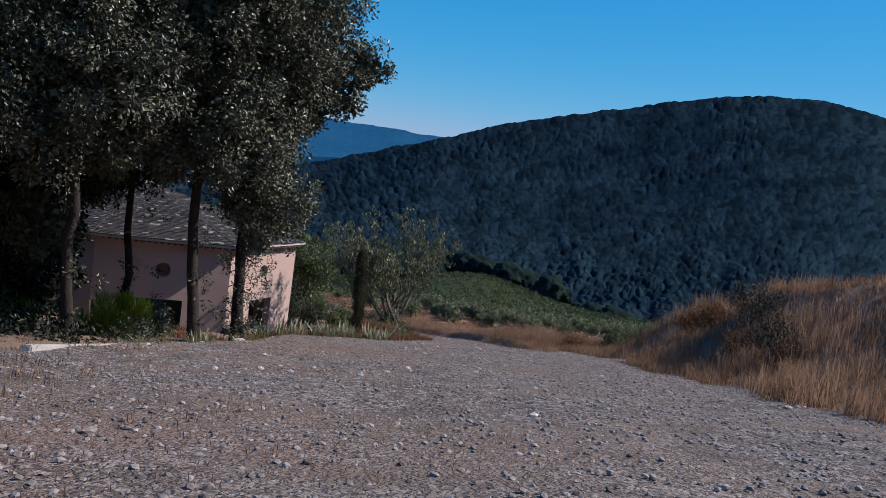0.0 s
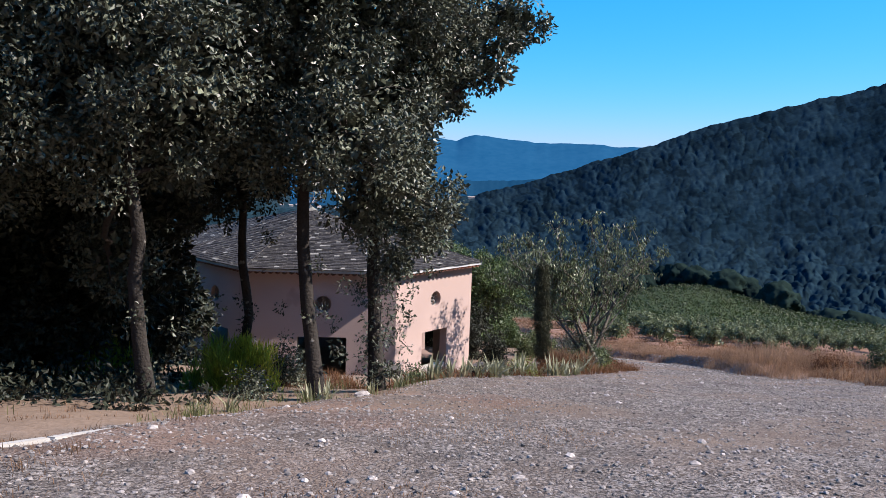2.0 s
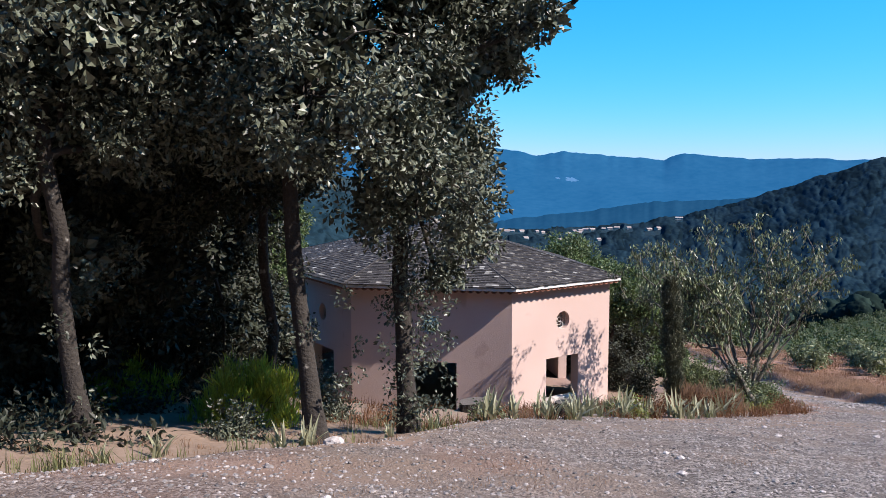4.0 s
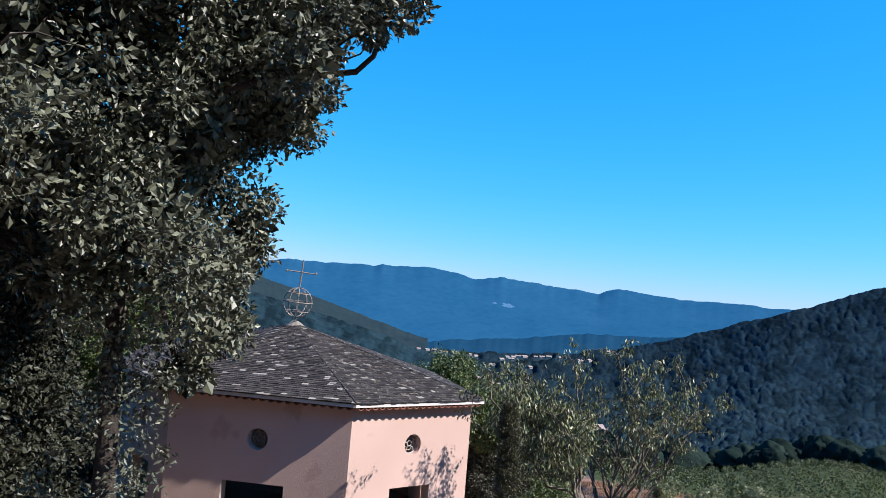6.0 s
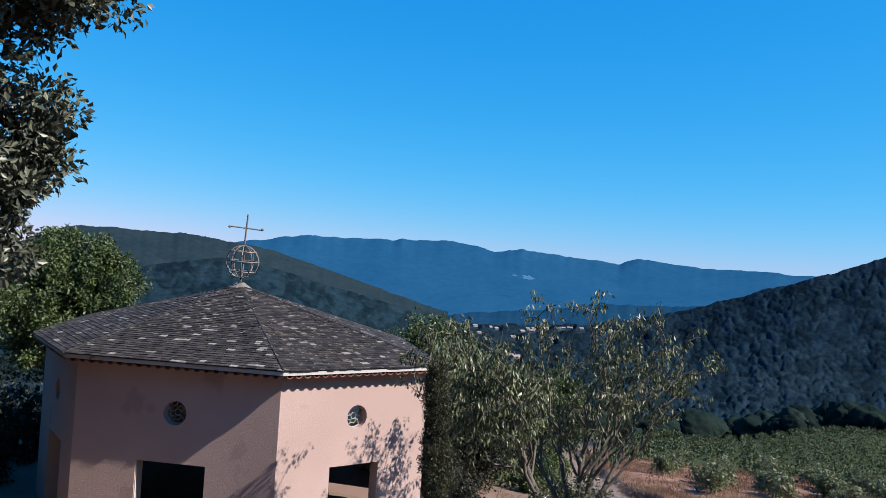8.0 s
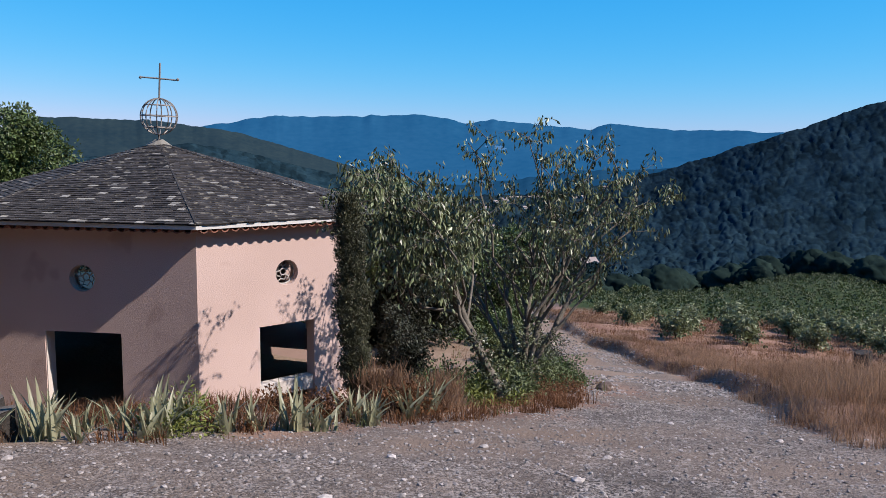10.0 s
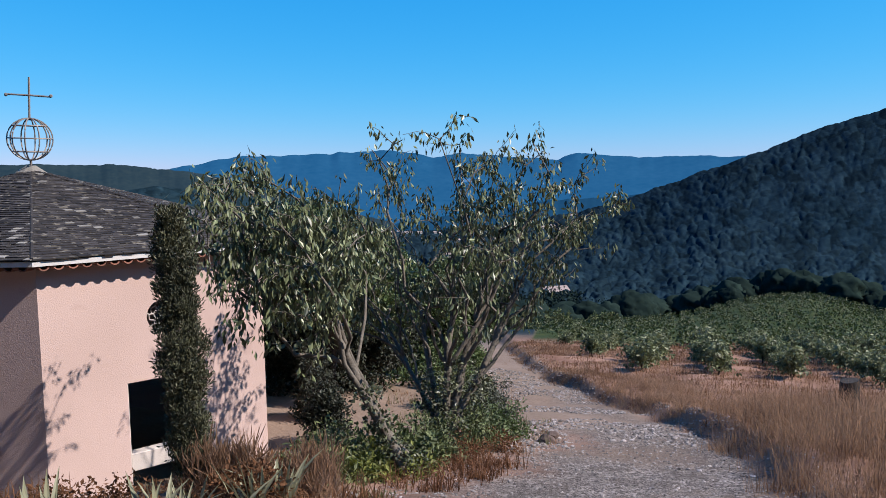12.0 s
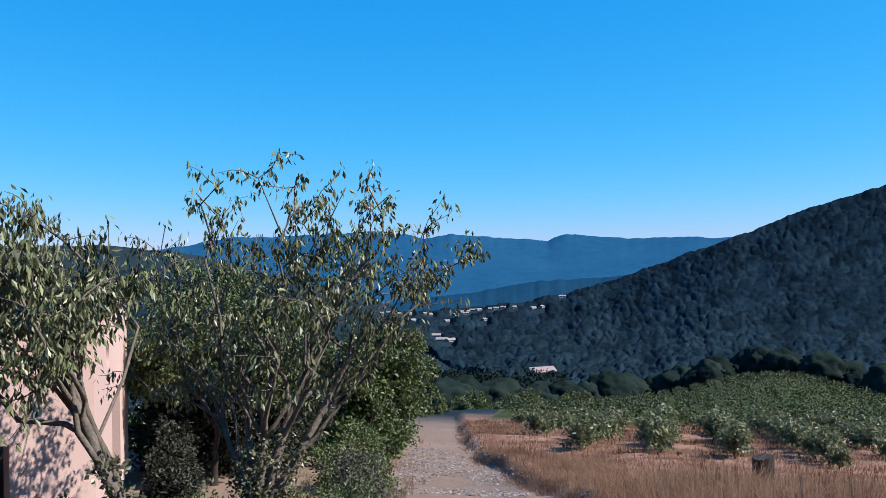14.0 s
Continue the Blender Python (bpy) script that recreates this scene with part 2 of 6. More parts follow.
def box_bm(bm, x0, x1, y0, y1, z0, z1, m=None):
    vs = [bm.verts.new((x, y, z)) for x in (x0, x1) for y in (y0, y1) for z in (z0, z1)]
    for q in ((0, 1, 3, 2), (4, 6, 7, 5), (0, 4, 5, 1), (2, 3, 7, 6), (0, 2, 6, 4), (1, 5, 7, 3)):
        bm.faces.new([vs[i] for i in q])
    if m is not None:
        bmesh.ops.transform(bm, matrix=m, verts=vs)
    return vs


def smooth(a, b, x):
    t = np.clip((x - a) / (b - a), 0, 1)
    return t * t * (3 - 2 * t)


# ---- lie of the land ----
CX, CY = 2.0, -20.0
CHAPEL = np.array([-0.71, 1.26])


def lattice(x, y, cell, seed):
    """Smooth value noise in -1..1."""
    x, y = np.asarray(x, float) / cell, np.asarray(y, float) / cell
    i, j = np.floor(x), np.floor(y)
    u, v = x - i, y - j
    u, v = u * u * (3 - 2 * u), v * v * (3 - 2 * v)

    def h(a, b):
        s = np.sin(a * 127.1 + b * 311.7 + seed * 74.7) * 43758.5453
        return (s - np.floor(s)) * 2 - 1
    return (h(i, j) * (1 - u) + h(i + 1, j) * u) * (1 - v) + (h(i, j + 1) * (1 - u) + h(i + 1, j + 1) * u) * v


def toward(x, y, line):
    """Signed distance to a broken line (positive on its right), and how far along it."""
    best, sign, along = np.full(np.shape(x), 1e9), np.zeros(np.shape(x)), np.zeros(np.shape(x))
    run = 0.0
    for (ax, ay), (bx, by) in zip(line[:-1], line[1:]):
        ln = math.hypot(bx - ax, by - ay)
        t = np.clip(((x - ax) * (bx - ax) + (y - ay) * (by - ay)) / ln ** 2, 0, 1)
        dx, dy = x - ax - t * (bx - ax), y - ay - t * (by - ay)
        d = np.hypot(dx, dy)
        near = d < best
        best = np.where(near, d, best)
        sign = np.where(near, np.sign((bx - ax) * -dy + (by - ay) * dx), sign)
        along = np.where(near, run + t * ln, along)
        run += ln
    return best * sign, along


BANK = [(-4.0, -33.0), (1.0, -27.2), (3.6, -23.8), (5.6, -20.8), (9.2, -17.4), (10.6, -13.5), (12.0, -8.5)]
VERGE = [(-10.5, -29.0), (-8.6, -24.6), (-7.6, -22.3), (-5.6, -20.2), (-4.3, -19.1), (-3.3, -18.0), (-2.6, -17.0), (-1.7, -15.6), (0.4, -13.8), (2.6, -12.6), (4.9, -11.3), (6.2, -10.0), (8.4, -7.0), (10.1, -0.5), (12.4, 8.0), (16.6, 20.0), (21.6, 40.0), (23.6, 62.0)]
TRACK_R = [(8.6, -13.5), (10.4, -9.3), (11.7, -6.2), (13.0, -2.0), (13.6, 2.5), (14.3, 8.0), (17.6, 20.6), (22.8, 40.0), (24.8, 62.0)]


def crest(az):
    """Elevation and distance of the nearer skyline, by bearing in degrees from +y towards +x; the high part behind is
    unseen.
    """
    # The hill behind the camera is added to block low skylight.
    el = np.interp(az, [-180, -140, -100, -70, -40, -16, -10, -7, -4.7, -1.3, 3.4, 8.2, 10, 14, 20, 24, 27, 30.5, 34, 36.5, 38.8, 41, 44, 47.3, 51.3, 54, 57, 60.5, 63.5, 66, 72, 84, 110, 140, 180], [23.0, 23.0, 17.0, 5.0, 0.4, -1.6, -1.35, -0.75, -0.4, -0.95, -2.1, -3.3, -3.9, -4.0, -3.6, -2.9, -2.1, -0.85, 0.35, 1.25, 2.15, 2.85, 3.7, 4.55, 5.6, 6.2, 6.55, 6.55, 6.0, 4.9, 3.5, 5.0, 17.0, 23.0, 23.0])
    far = np.interp(az, [-180, -100, -60, -40, -10, 8, 16, 24, 34, 60, 75, 100, 180], [400, 400, 700, 900, 1300, 1500, 1700, 1500, 1150, 900, 800, 400, 400])
    return el, far


def land(x, y):
    x, y = np.asarray(x, float), np.asarray(y, float)
    r = np.hypot(x - CX, y - CY)
    az = np.degrees(np.arctan2(x - CX, y - CY))
    z = 3.1 - 0.081 * x - 0.206 * (np.minimum(y, 0) + 20) - 0.1356 * np.maximum(y, 0)
    back = np.maximum(-y - 30, 0)
    z = z - 0.09 * back * (1 - np.exp(-back / 20))
    # terrace cut for the chapel
    cut = 1 - smooth(9.2, 12.6, np.hypot((x - CHAPEL[0]) * np.where(x > CHAPEL[0], 1.25, 0.95), y - CHAPEL[1]))
    z = z * (1 - cut) + np.minimum(z, -1.25) * cut
    # bank beside the road
    side, along = toward(x, y, BANK)
    end = smooth(11, 16, along)
    lift = smooth(-0.3, 6.2 - 2.8 * end, side) * smooth(0, 6, along) * (1 - smooth(21.5, 24.2, along))
    z = z + lift * (2.8 - 0.6 * end + 0.2 * lattice(x, y, 2.3, 3))
    # the ground dips behind the edge of the lot, under the oaks
    side, along = toward(x, y, VERGE)
    z = z - 0.28 * smooth(0.2, -1.6, side) * (1 - smooth(-1.5, 1.5, x)) * smooth(-25, -22, y) * (1 - smooth(-13, -9, y))
    # low shoulder of the field beside the track
    side, along = toward(x, y, TRACK_R)
    z = z + (0.34 + 0.10 * lattice(x, y, 2.4, 8)) * smooth(-0.05, 0.42, side + 0.12 * lattice(x, y, 0.9, 9)) * (1 - smooth(60, 75, along)) * smooth(0, 3, along)
    # ruts and unevenness
    z = z + 0.05 * lattice(x, y, 1.7, 1) + 0.02 * lattice(x, y, 0.6, 2) + 0.012 * lattice(x, y, 0.25, 7)
    az_ = np.degrees(np.arctan2(x - CX, y - CY))
    z = z + 3.9 * np.exp(-((az_ - 38.5) / 6.2) ** 2) * smooth(62, 112, r)
    # the slope breaks over into the valley, and the hills rise beyond
    brk = np.interp(az, [-180, -60, -20, 5, 14, 22, 28, 44, 49, 60, 75, 180], [60, 60, 34, 40, 58, 78, 128, 122, 95, 70, 60, 60])
    el, far = crest(az)
    foot = 1.9 * brk + 20
    eye = 4.5
    foot_z = eye - np.tan(np.radians(np.interp(az, [-30, 0, 12, 30, 50, 70, 90], [9, 9.0, 9.2, 9.6, 10.5, 8, 4]))) * foot
    behind = np.abs(az) > 95
    foot_z = np.where(behind, z, foot_z)
    k = smooth(brk * 0.92, foot, r)
    z1 = z * (1 - k) + foot_z * k
    ang0 = np.degrees(np.arctan2(foot_z - eye, foot))
    s = np.clip((r - foot) / (far - foot), 0, 1)
    ang = ang0 + (el - ang0) * (1 - (1 - s) ** 1.6) ** 1.05
    rough = lattice(x, y, 160, 11) * 0.35 + lattice(x, y, 60, 12) * 0.12
    z2 = eye + np.tan(np.radians(ang + rough * s * (1 - s) * 2.2)) * r
    beyond = np.maximum(r - far, 0)
    z2 = z2 - beyond * 0.22
    return np.where(r < foot, z1, z2)


def ground_z(x, y):
    return float(land(np.array([x]), np.array([y]))[0])


def ground_material():
    m = material("ground_cover", (0.147, 0.104, 0.0771), (0.248, 0.184, 0.144), 0.95, 0.35, 9, 0.7, third=(0.174, 0.134, 0.104), dist=0.04, spec=0.08)
    nt = m.node_tree
    n, link = nt.nodes, nt.links.new
    bsdf = n["Principled BSDF"]
    earth = bsdf.inputs["Base Color"].links[0].from_socket
    bump_in = n["Bump"].inputs["Height"]
    earth_h = bump_in.links[0].from_socket
    co = n.new("ShaderNodeTexCoord").outputs["Object"]
    zone = n.new("ShaderNodeAttribute")
    zone.attribute_name = "zone"
    split = n.new("ShaderNodeSeparateColor")
    link(zone.outputs["Color"], split.inputs[0])

    def mix(f, a, b, kind="RGBA"):
        x = n.new("ShaderNodeMix")
        x.data_type = kind
        s = (6, 7) if kind == "RGBA" else (2, 3)
        if isinstance(f, float):
            x.inputs[0].default_value = f
        else:
            link(f, x.inputs[0])
        for k, v in zip(s, (a, b)):
            if isinstance(v, (tuple, float)):
                x.inputs[k].default_value = (*v, 1) if isinstance(v, tuple) else v
            else:
                link(v, x.inputs[k])
        return x.outputs[2 if kind == "RGBA" else 0]

    # stones are not laid on a grid: the place is shifted a little by noise before the cells are cut
    warp, shift = n.new("ShaderNodeTexNoise"), n.new("ShaderNodeVectorMath")
    warp.inputs["Scale"].default_value, warp.inputs["Detail"].default_value = 14.0, 3.0
    shift.operation = "MULTIPLY_ADD"
    shift.inputs[1].default_value = (0.09, 0.09, 0.09)
    link(co, warp.inputs["Vector"]), link(warp.outputs["Color"], shift.inputs[0]), link(co, shift.inputs[2])
    bent_co = shift.outputs[0]

    def cells(s):
        v = n.new("ShaderNodeTexVoronoi")
        v.inputs["Scale"].default_value, v.inputs["Randomness"].default_value = s, 1.0
        link(bent_co, v.inputs["Vector"])
        sep = n.new("ShaderNodeSeparateColor")
        link(v.outputs["Color"], sep.inputs[0])
        return v.outputs["Distance"], sep.outputs[0]

    def noise_fac(s, lo, hi):
        x = n.new("ShaderNodeTexNoise")
        x.inputs["Scale"].default_value, x.inputs["Detail"].default_value = s, 5
        link(co, x.inputs["Vector"])
        r = n.new("ShaderNodeMapRange")
        r.inputs[1].default_value, r.inputs[2].default_value = lo, hi
        link(x.outputs["Fac"], r.inputs[0])
        return r.outputs[0]

    d1, c1 = cells(30.0)
    d2, c2 = cells(62.0)
    stones = mix(c1, (0.050, 0.042, 0.039), (0.329, 0.285, 0.260))
    fines = mix(c2, (0.050, 0.042, 0.039), (0.272, 0.233, 0.210))
    gravel = mix(noise_fac(4.35, 0.365, 0.505), stones, fines)
    d3, c3 = cells(15.0)
    clod = n.new("ShaderNodeMapRange")
    clod.inputs[1].default_value, clod.inputs[2].default_value, clod.inputs[3].default_value, clod.inputs[4].default_value = 0.70, 0.74, 0.0, 0.6
    link(c3, clod.inputs[0])
    gravel = mix(clod.outputs[0], gravel, (0.329, 0.289, 0.263))
    gravel = mix(noise_fac(29.58, 0.522, 0.592), gravel, (0.057, 0.048, 0.043))
    gravel = mix(noise_fac(1.914, 0.452, 0.827), gravel, (0.082, 0.068, 0.060))
    gravel = mix(noise_fac(0.411, 0.442, 0.736), gravel, (0.180, 0.133, 0.104))
    color = mix(split.outputs[0], earth, gravel)
    soil = mix(noise_fac(0.603, 0.36, 0.60), (0.150, 0.083, 0.058), (0.265, 0.160, 0.118))
    color = mix(split.outputs[1], color, soil)
    # Far woodland floor carries the same painted haze-blue tint as its trees.
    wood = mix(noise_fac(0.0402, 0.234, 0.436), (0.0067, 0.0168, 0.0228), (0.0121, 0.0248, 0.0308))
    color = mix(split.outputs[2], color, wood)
    color = mix(zone.outputs["Alpha"], color, mix(noise_fac(0.5, 0.35, 0.65), (0.022, 0.036, 0.011), (0.048, 0.060, 0.022)))
    link(color, bsdf.inputs["Base Color"])
    hs = n.new("ShaderNodeMath")
    hs.operation = "MULTIPLY_ADD"
    link(d1, hs.inputs[0])
    hs.inputs[1].default_value = -0.7
    link(mix(0.35, 1.0, d2, "FLOAT"), hs.inputs[2])
    link(mix(split.outputs[0], earth_h, hs.outputs[0], "FLOAT"), bump_in)
    return m


def build_ground():
    rings = np.concatenate([np.linspace(0.05, 46, 180), np.geomspace(46.3, 4650, 130)])
    az = np.concatenate([np.linspace(-50, 75, 480, endpoint=False), np.linspace(75, 310, 150, endpoint=False)])
    a, r = np.meshgrid(np.radians(az), rings)
    x, y = CX + r * np.sin(a), CY + r * np.cos(a)
    z = land(x, y)
    v = np.stack([x, y, z], -1).reshape(-1, 3)
    nr, na = x.shape
    i, j = np.meshgrid(np.arange(nr - 1), np.arange(na), indexing="ij")
    q = np.stack([i * na + j, i * na + (j + 1) % na, (i + 1) * na + (j + 1) % na, (i + 1) * na + j], -1).reshape(-1, 4)[:, ::-1]
    me = raw("ground", v, q, ground_material(), True)
    px, py = v[:, 0], v[:, 1]
    ragged = 0.35 * lattice(px, py, 0.9, 21) + 0.2 * lattice(px, py, 0.35, 22)
    left, _ = toward(px, py, VERGE)
    bank, along_b = toward(px, py, BANK)
    right, along_t = toward(px, py, TRACK_R)
    rim = np.where(py < -13.5, bank, right)
    gravel = smooth(-0.25, 0.25, left + ragged + 1.6 * (1 - smooth(-20.5, -18.5, py))) * (1 - smooth(-0.3, 0.3, rim + ragged))
    sandy = (1 - smooth(1.3, 2.7, left + ragged * 1.5)) * smooth(-8, -3, py)
    strip = np.exp(-((left - 3.1 + ragged) / 0.3) ** 2) * smooth(-7, -2, py)
    gravel = gravel * (1 - 0.9 * sandy) * (1 - 0.6 * strip) * (1 - smooth(40, 60, py))
    rr = np.hypot(px - CX, py - CY)
    field = smooth(-0.2, 0.6, right + ragged) * smooth(-14.5, -12, py) * (1 - smooth(50, 62, rr))
    aim = np.degrees(np.arctan2(px - CX, py - CY))
    rusty = smooth(3.4, 0.6, left + 2.0 * ragged) * smooth(-0.6, 0.1, left) * (1 - smooth(-19.5, -16.5, py)) * smooth(-0.55, 0.35, lattice(px, py, 1.3, 23) + 0.4 * lattice(px, py, 0.45, 24))
    dirt = smooth(-2.6, -1.2, left + ragged) * smooth(1.1, 0.0, left + 1.5 * ragged) * smooth(-14.5, -12.5, py) * (1 - smooth(-5, -2, py)) * smooth(-0.75, 0.1, lattice(px, py, 1.1, 25))
    field = np.maximum(field, np.maximum(0.42 * rusty, 0.8 * dirt))
    knoll = (aim > 22) & (aim < 50) & (rr < 150)
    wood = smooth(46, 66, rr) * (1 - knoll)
    green = smooth(46, 56, rr) * knoll
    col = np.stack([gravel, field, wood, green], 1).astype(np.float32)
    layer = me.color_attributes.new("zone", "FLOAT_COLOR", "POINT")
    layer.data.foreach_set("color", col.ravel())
    return tagged(new("ground", me), "sloping gravel lot, track and dry grassland falling to a valley", "ground", kind="structure")


ground = build_ground()


def far_range():
    """The distant mountains; their blue haze is put into the colour and a faint glow."""
    az = np.linspace(-60, 60, 700)
    top = np.interp(az, [-60, -30, -19, -16, -13.9, -11.5, -8.4, -5, -2.5, 1, 3.5, 5.1, 6.9, 7.47, 8.2, 10.65, 12.7, 14.0, 15.8, 17.4, 20, 22.6, 23.8, 25.3, 28.6, 32, 34, 45, 60], [0.8, 0.6, -0.4, -0.5, -0.3, 0.0, 0.2, 0.4, 0.85, 1.5, 1.4, 1.48, 1.5, 1.68, 1.54, 1.72, 1.46, 1.1, 1.47, 1.24, 1.02, 0.83, 1.29, 1.07, 0.83, 0.86, 0.75, 0.6, 0.5])
    top = top + 0.1
    jag = 0.05 * lattice(az, az * 0, 0.7, 5) + 0.03 * lattice(az, az * 0, 0.25, 6)
    rows = 40
    t = np.linspace(0, 1, rows)[:, None]
    rr = 2300 + 1900 * t
    wide = np.convolve(np.pad(top, 60, mode="edge"), np.hanning(121) / np.hanning(121).sum(), mode="valid")
    crest = wide[None] + (top - wide)[None] * t ** 7
    el = -6.5 + (crest + 6.5) * (0.12 * t + 0.88 * t ** 1.15) + jag[None] * t ** 9
    fold = lattice(az[None] * 0.7 + t * 7.0, t * 9.0 - az[None] * 0.6, 2.6, 9) * 0.09 + lattice(az[None] * 0.5 - t * 6.0, t * 14.0 + az[None] * 0.4, 1.3, 10) * 0.03
    el = el + fold * np.sin(np.pi * t) ** 0.8
    a = np.radians(az)[None] + 0 * t
    v = np.stack([CX + rr * np.sin(a), CY + rr * np.cos(a), 4.5 + rr * np.tan(np.radians(el))], -1).reshape(-1, 3)
    na = len(az)
    i, j = np.meshgrid(np.arange(rows - 1), np.arange(na - 1), indexing="ij")
    q = np.stack([i * na + j, i * na + j + 1, (i + 1) * na + j + 1, (i + 1) * na + j], -1).reshape(-1, 4)[:, ::-1]
    m = material("haze_blue_mountain", (0.0074, 0.0402, 0.075), (0.0154, 0.059, 0.0992), 1.0, 0.004, 0.03, 0.0, spots=((0.201, 0.201, 0.241), 0.0022, 0.80), spec=0.0)
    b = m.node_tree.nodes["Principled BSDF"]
    # The glow stands in for light scattered by the haze.
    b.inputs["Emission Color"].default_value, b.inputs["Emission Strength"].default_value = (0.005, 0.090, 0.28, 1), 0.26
    tagged(new("backdrop", raw("backdrop", v, q, m, True)), "distant mountain range across the valley, painted haze-blue", "mountains", kind="structure")


far_range()


def quarry_scar():
    """A pale bare patch, hung in front of the far mountainside to fit the camera's view."""
    rng = np.random.default_rng(77)
    for c_az, c_el, wa, we in ((16.45, -0.42, 0.5, 0.17), (15.5, -0.32, 0.2, 0.07)):
        a = np.linspace(0, 2 * np.pi, 24, endpoint=False)
        k = rng.uniform(0.55, 1.1, 24)
        az, el = np.radians(c_az + wa * k * np.cos(a)), np.radians(c_el + we * k * np.sin(a) - 0.15 * wa * k * np.cos(a))
        rr = 3480.0
        v = np.stack([CX + rr * np.sin(az), CY + rr * np.cos(az), 4.5 + rr * np.tan(el)], 1)
        m = material("glowing_rock_scar", (0.10, 0.17, 0.25), (0.16, 0.24, 0.33), 1.0, 0.02, 0.1, 0.0, spec=0.0)
        # The rock glows to stand in for sunlight and haze on it.
        glow = m.node_tree.nodes["Principled BSDF"]
        glow.inputs["Emission Color"].default_value, glow.inputs["Emission Strength"].default_value = (0.09, 0.24, 0.47, 1), 0.40
        tagged(new("backdrop", raw("backdrop", v, np.arange(24)[None, ::-1], m)), "pale bare quarry scar on the far mountain", "mountains", kind="structure")


quarry_scar()


def middle_range():
    """A lower spur in front of the mountains, its haze painted into colour and glow."""
    az = np.linspace(4, 36, 260)
    top = np.interp(az, [4, 12, 18, 22, 26, 30, 36], [-4.6, -3.2, -2.5, -1.9, -1.7, -1.45, -1.3]) + 0.05 * lattice(az, az * 0, 0.6, 15) + 0.03 * lattice(az, az * 0, 0.2, 16)
    t = np.linspace(0, 1, 16)[:, None]
    rr = 1850 + 330 * t
    el = -5.5 + (top[None] + 5.5) * t + lattice(az[None] + t * 2, t * 5.0, 1.0, 17) * 0.1 * np.sin(np.pi * t)
    a = np.radians(az)[None] + 0 * t
    v = np.stack([CX + rr * np.sin(a), CY + rr * np.cos(a), 4.5 + rr * np.tan(np.radians(el))], -1).reshape(-1, 3)
    na = len(az)
    i, j = np.meshgrid(np.arange(15), np.arange(na - 1), indexing="ij")
    q = np.stack([i * na + j, i * na + j + 1, (i + 1) * na + j + 1, (i + 1) * na + j], -1).reshape(-1, 4)[:, ::-1]
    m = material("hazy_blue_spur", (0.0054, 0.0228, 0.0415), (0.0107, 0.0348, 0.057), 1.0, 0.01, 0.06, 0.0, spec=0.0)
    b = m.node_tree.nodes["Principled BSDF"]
    # A weak blue glow adds the air's haze to the slope.
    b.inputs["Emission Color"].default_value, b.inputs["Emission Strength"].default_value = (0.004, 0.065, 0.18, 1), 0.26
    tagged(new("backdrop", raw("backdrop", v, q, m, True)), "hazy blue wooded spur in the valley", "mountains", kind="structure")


middle_range()


def left_ridge():
    """A wooded ridge between the chapel's valley and the mountains, with painted-in haze."""
    az = np.linspace(-42, 11, 380)
    top = np.interp(az, [-42, -30, -20, -17.5, -15.4, -14, -11.5, -8.6, -7.2, -5, -3, -1, 1, 2.5, 5, 8, 11], [-1.0, -0.8, -0.7, -0.35, 0.45, 1.12, 1.15, 1.06, 1.12, 0.82, 0.6, 0.25, -0.35, -0.75, -1.5, -2.4, -3.2]) + 0.035 * lattice(az, az * 0, 0.5, 25) + 0.03 * lattice(az, az * 0, 0.16, 26)
    t = np.linspace(0, 1, 30)[:, None]
    rr = 1420 + 500 * t
    el = -5.0 + (top[None] + 5.0) * t ** 0.9 + (lattice(az[None] + t * 3, t * 6.0, 1.6, 27) * 0.16 + lattice(az[None] - t * 2, t * 9.0, 0.6, 28) * 0.06) * np.sin(np.pi * t)
    a = np.radians(az)[None] + 0 * t
    v = np.stack([CX + rr * np.sin(a), CY + rr * np.cos(a), 4.5 + rr * np.tan(np.radians(el))], -1).reshape(-1, 3)
    na = len(az)
    i, j = np.meshgrid(np.arange(29), np.arange(na - 1), indexing="ij")
    q = np.stack([i * na + j, i * na + j + 1, (i + 1) * na + j + 1, (i + 1) * na + j], -1).reshape(-1, 4)[:, ::-1]
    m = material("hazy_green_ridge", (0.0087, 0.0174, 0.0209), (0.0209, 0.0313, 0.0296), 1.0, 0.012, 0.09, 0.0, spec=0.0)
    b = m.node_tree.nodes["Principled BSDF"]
    # Blue emission imitates haze in front of the ridge.
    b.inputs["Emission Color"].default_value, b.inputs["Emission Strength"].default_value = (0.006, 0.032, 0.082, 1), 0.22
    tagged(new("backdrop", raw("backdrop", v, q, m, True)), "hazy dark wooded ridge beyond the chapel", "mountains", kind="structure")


left_ridge()


def blob_shape(sub, seed):
    bm = bmesh.new()
    bmesh.ops.create_icosphere(bm, subdivisions=sub, radius=1.0)
    rng = np.random.default_rng(seed)
    v = np.array([p.co[:] for p in bm.verts])
    f = np.array([[p.index for p in q.verts] for q in bm.faces])
    bm.free()
    v = v * (1 + rng.uniform(-0.09, 0.09, (len(v), 1)) + 0.2 * lattice(v[:, 0] * 2 + v[:, 2], v[:, 1] * 2 + v[:, 2], 0.8, seed)[:, None])
    v[:, 2] = np.where(v[:, 2] < 0, v[:, 2] * 0.5, v[:, 2] * 0.9)
    return v, f


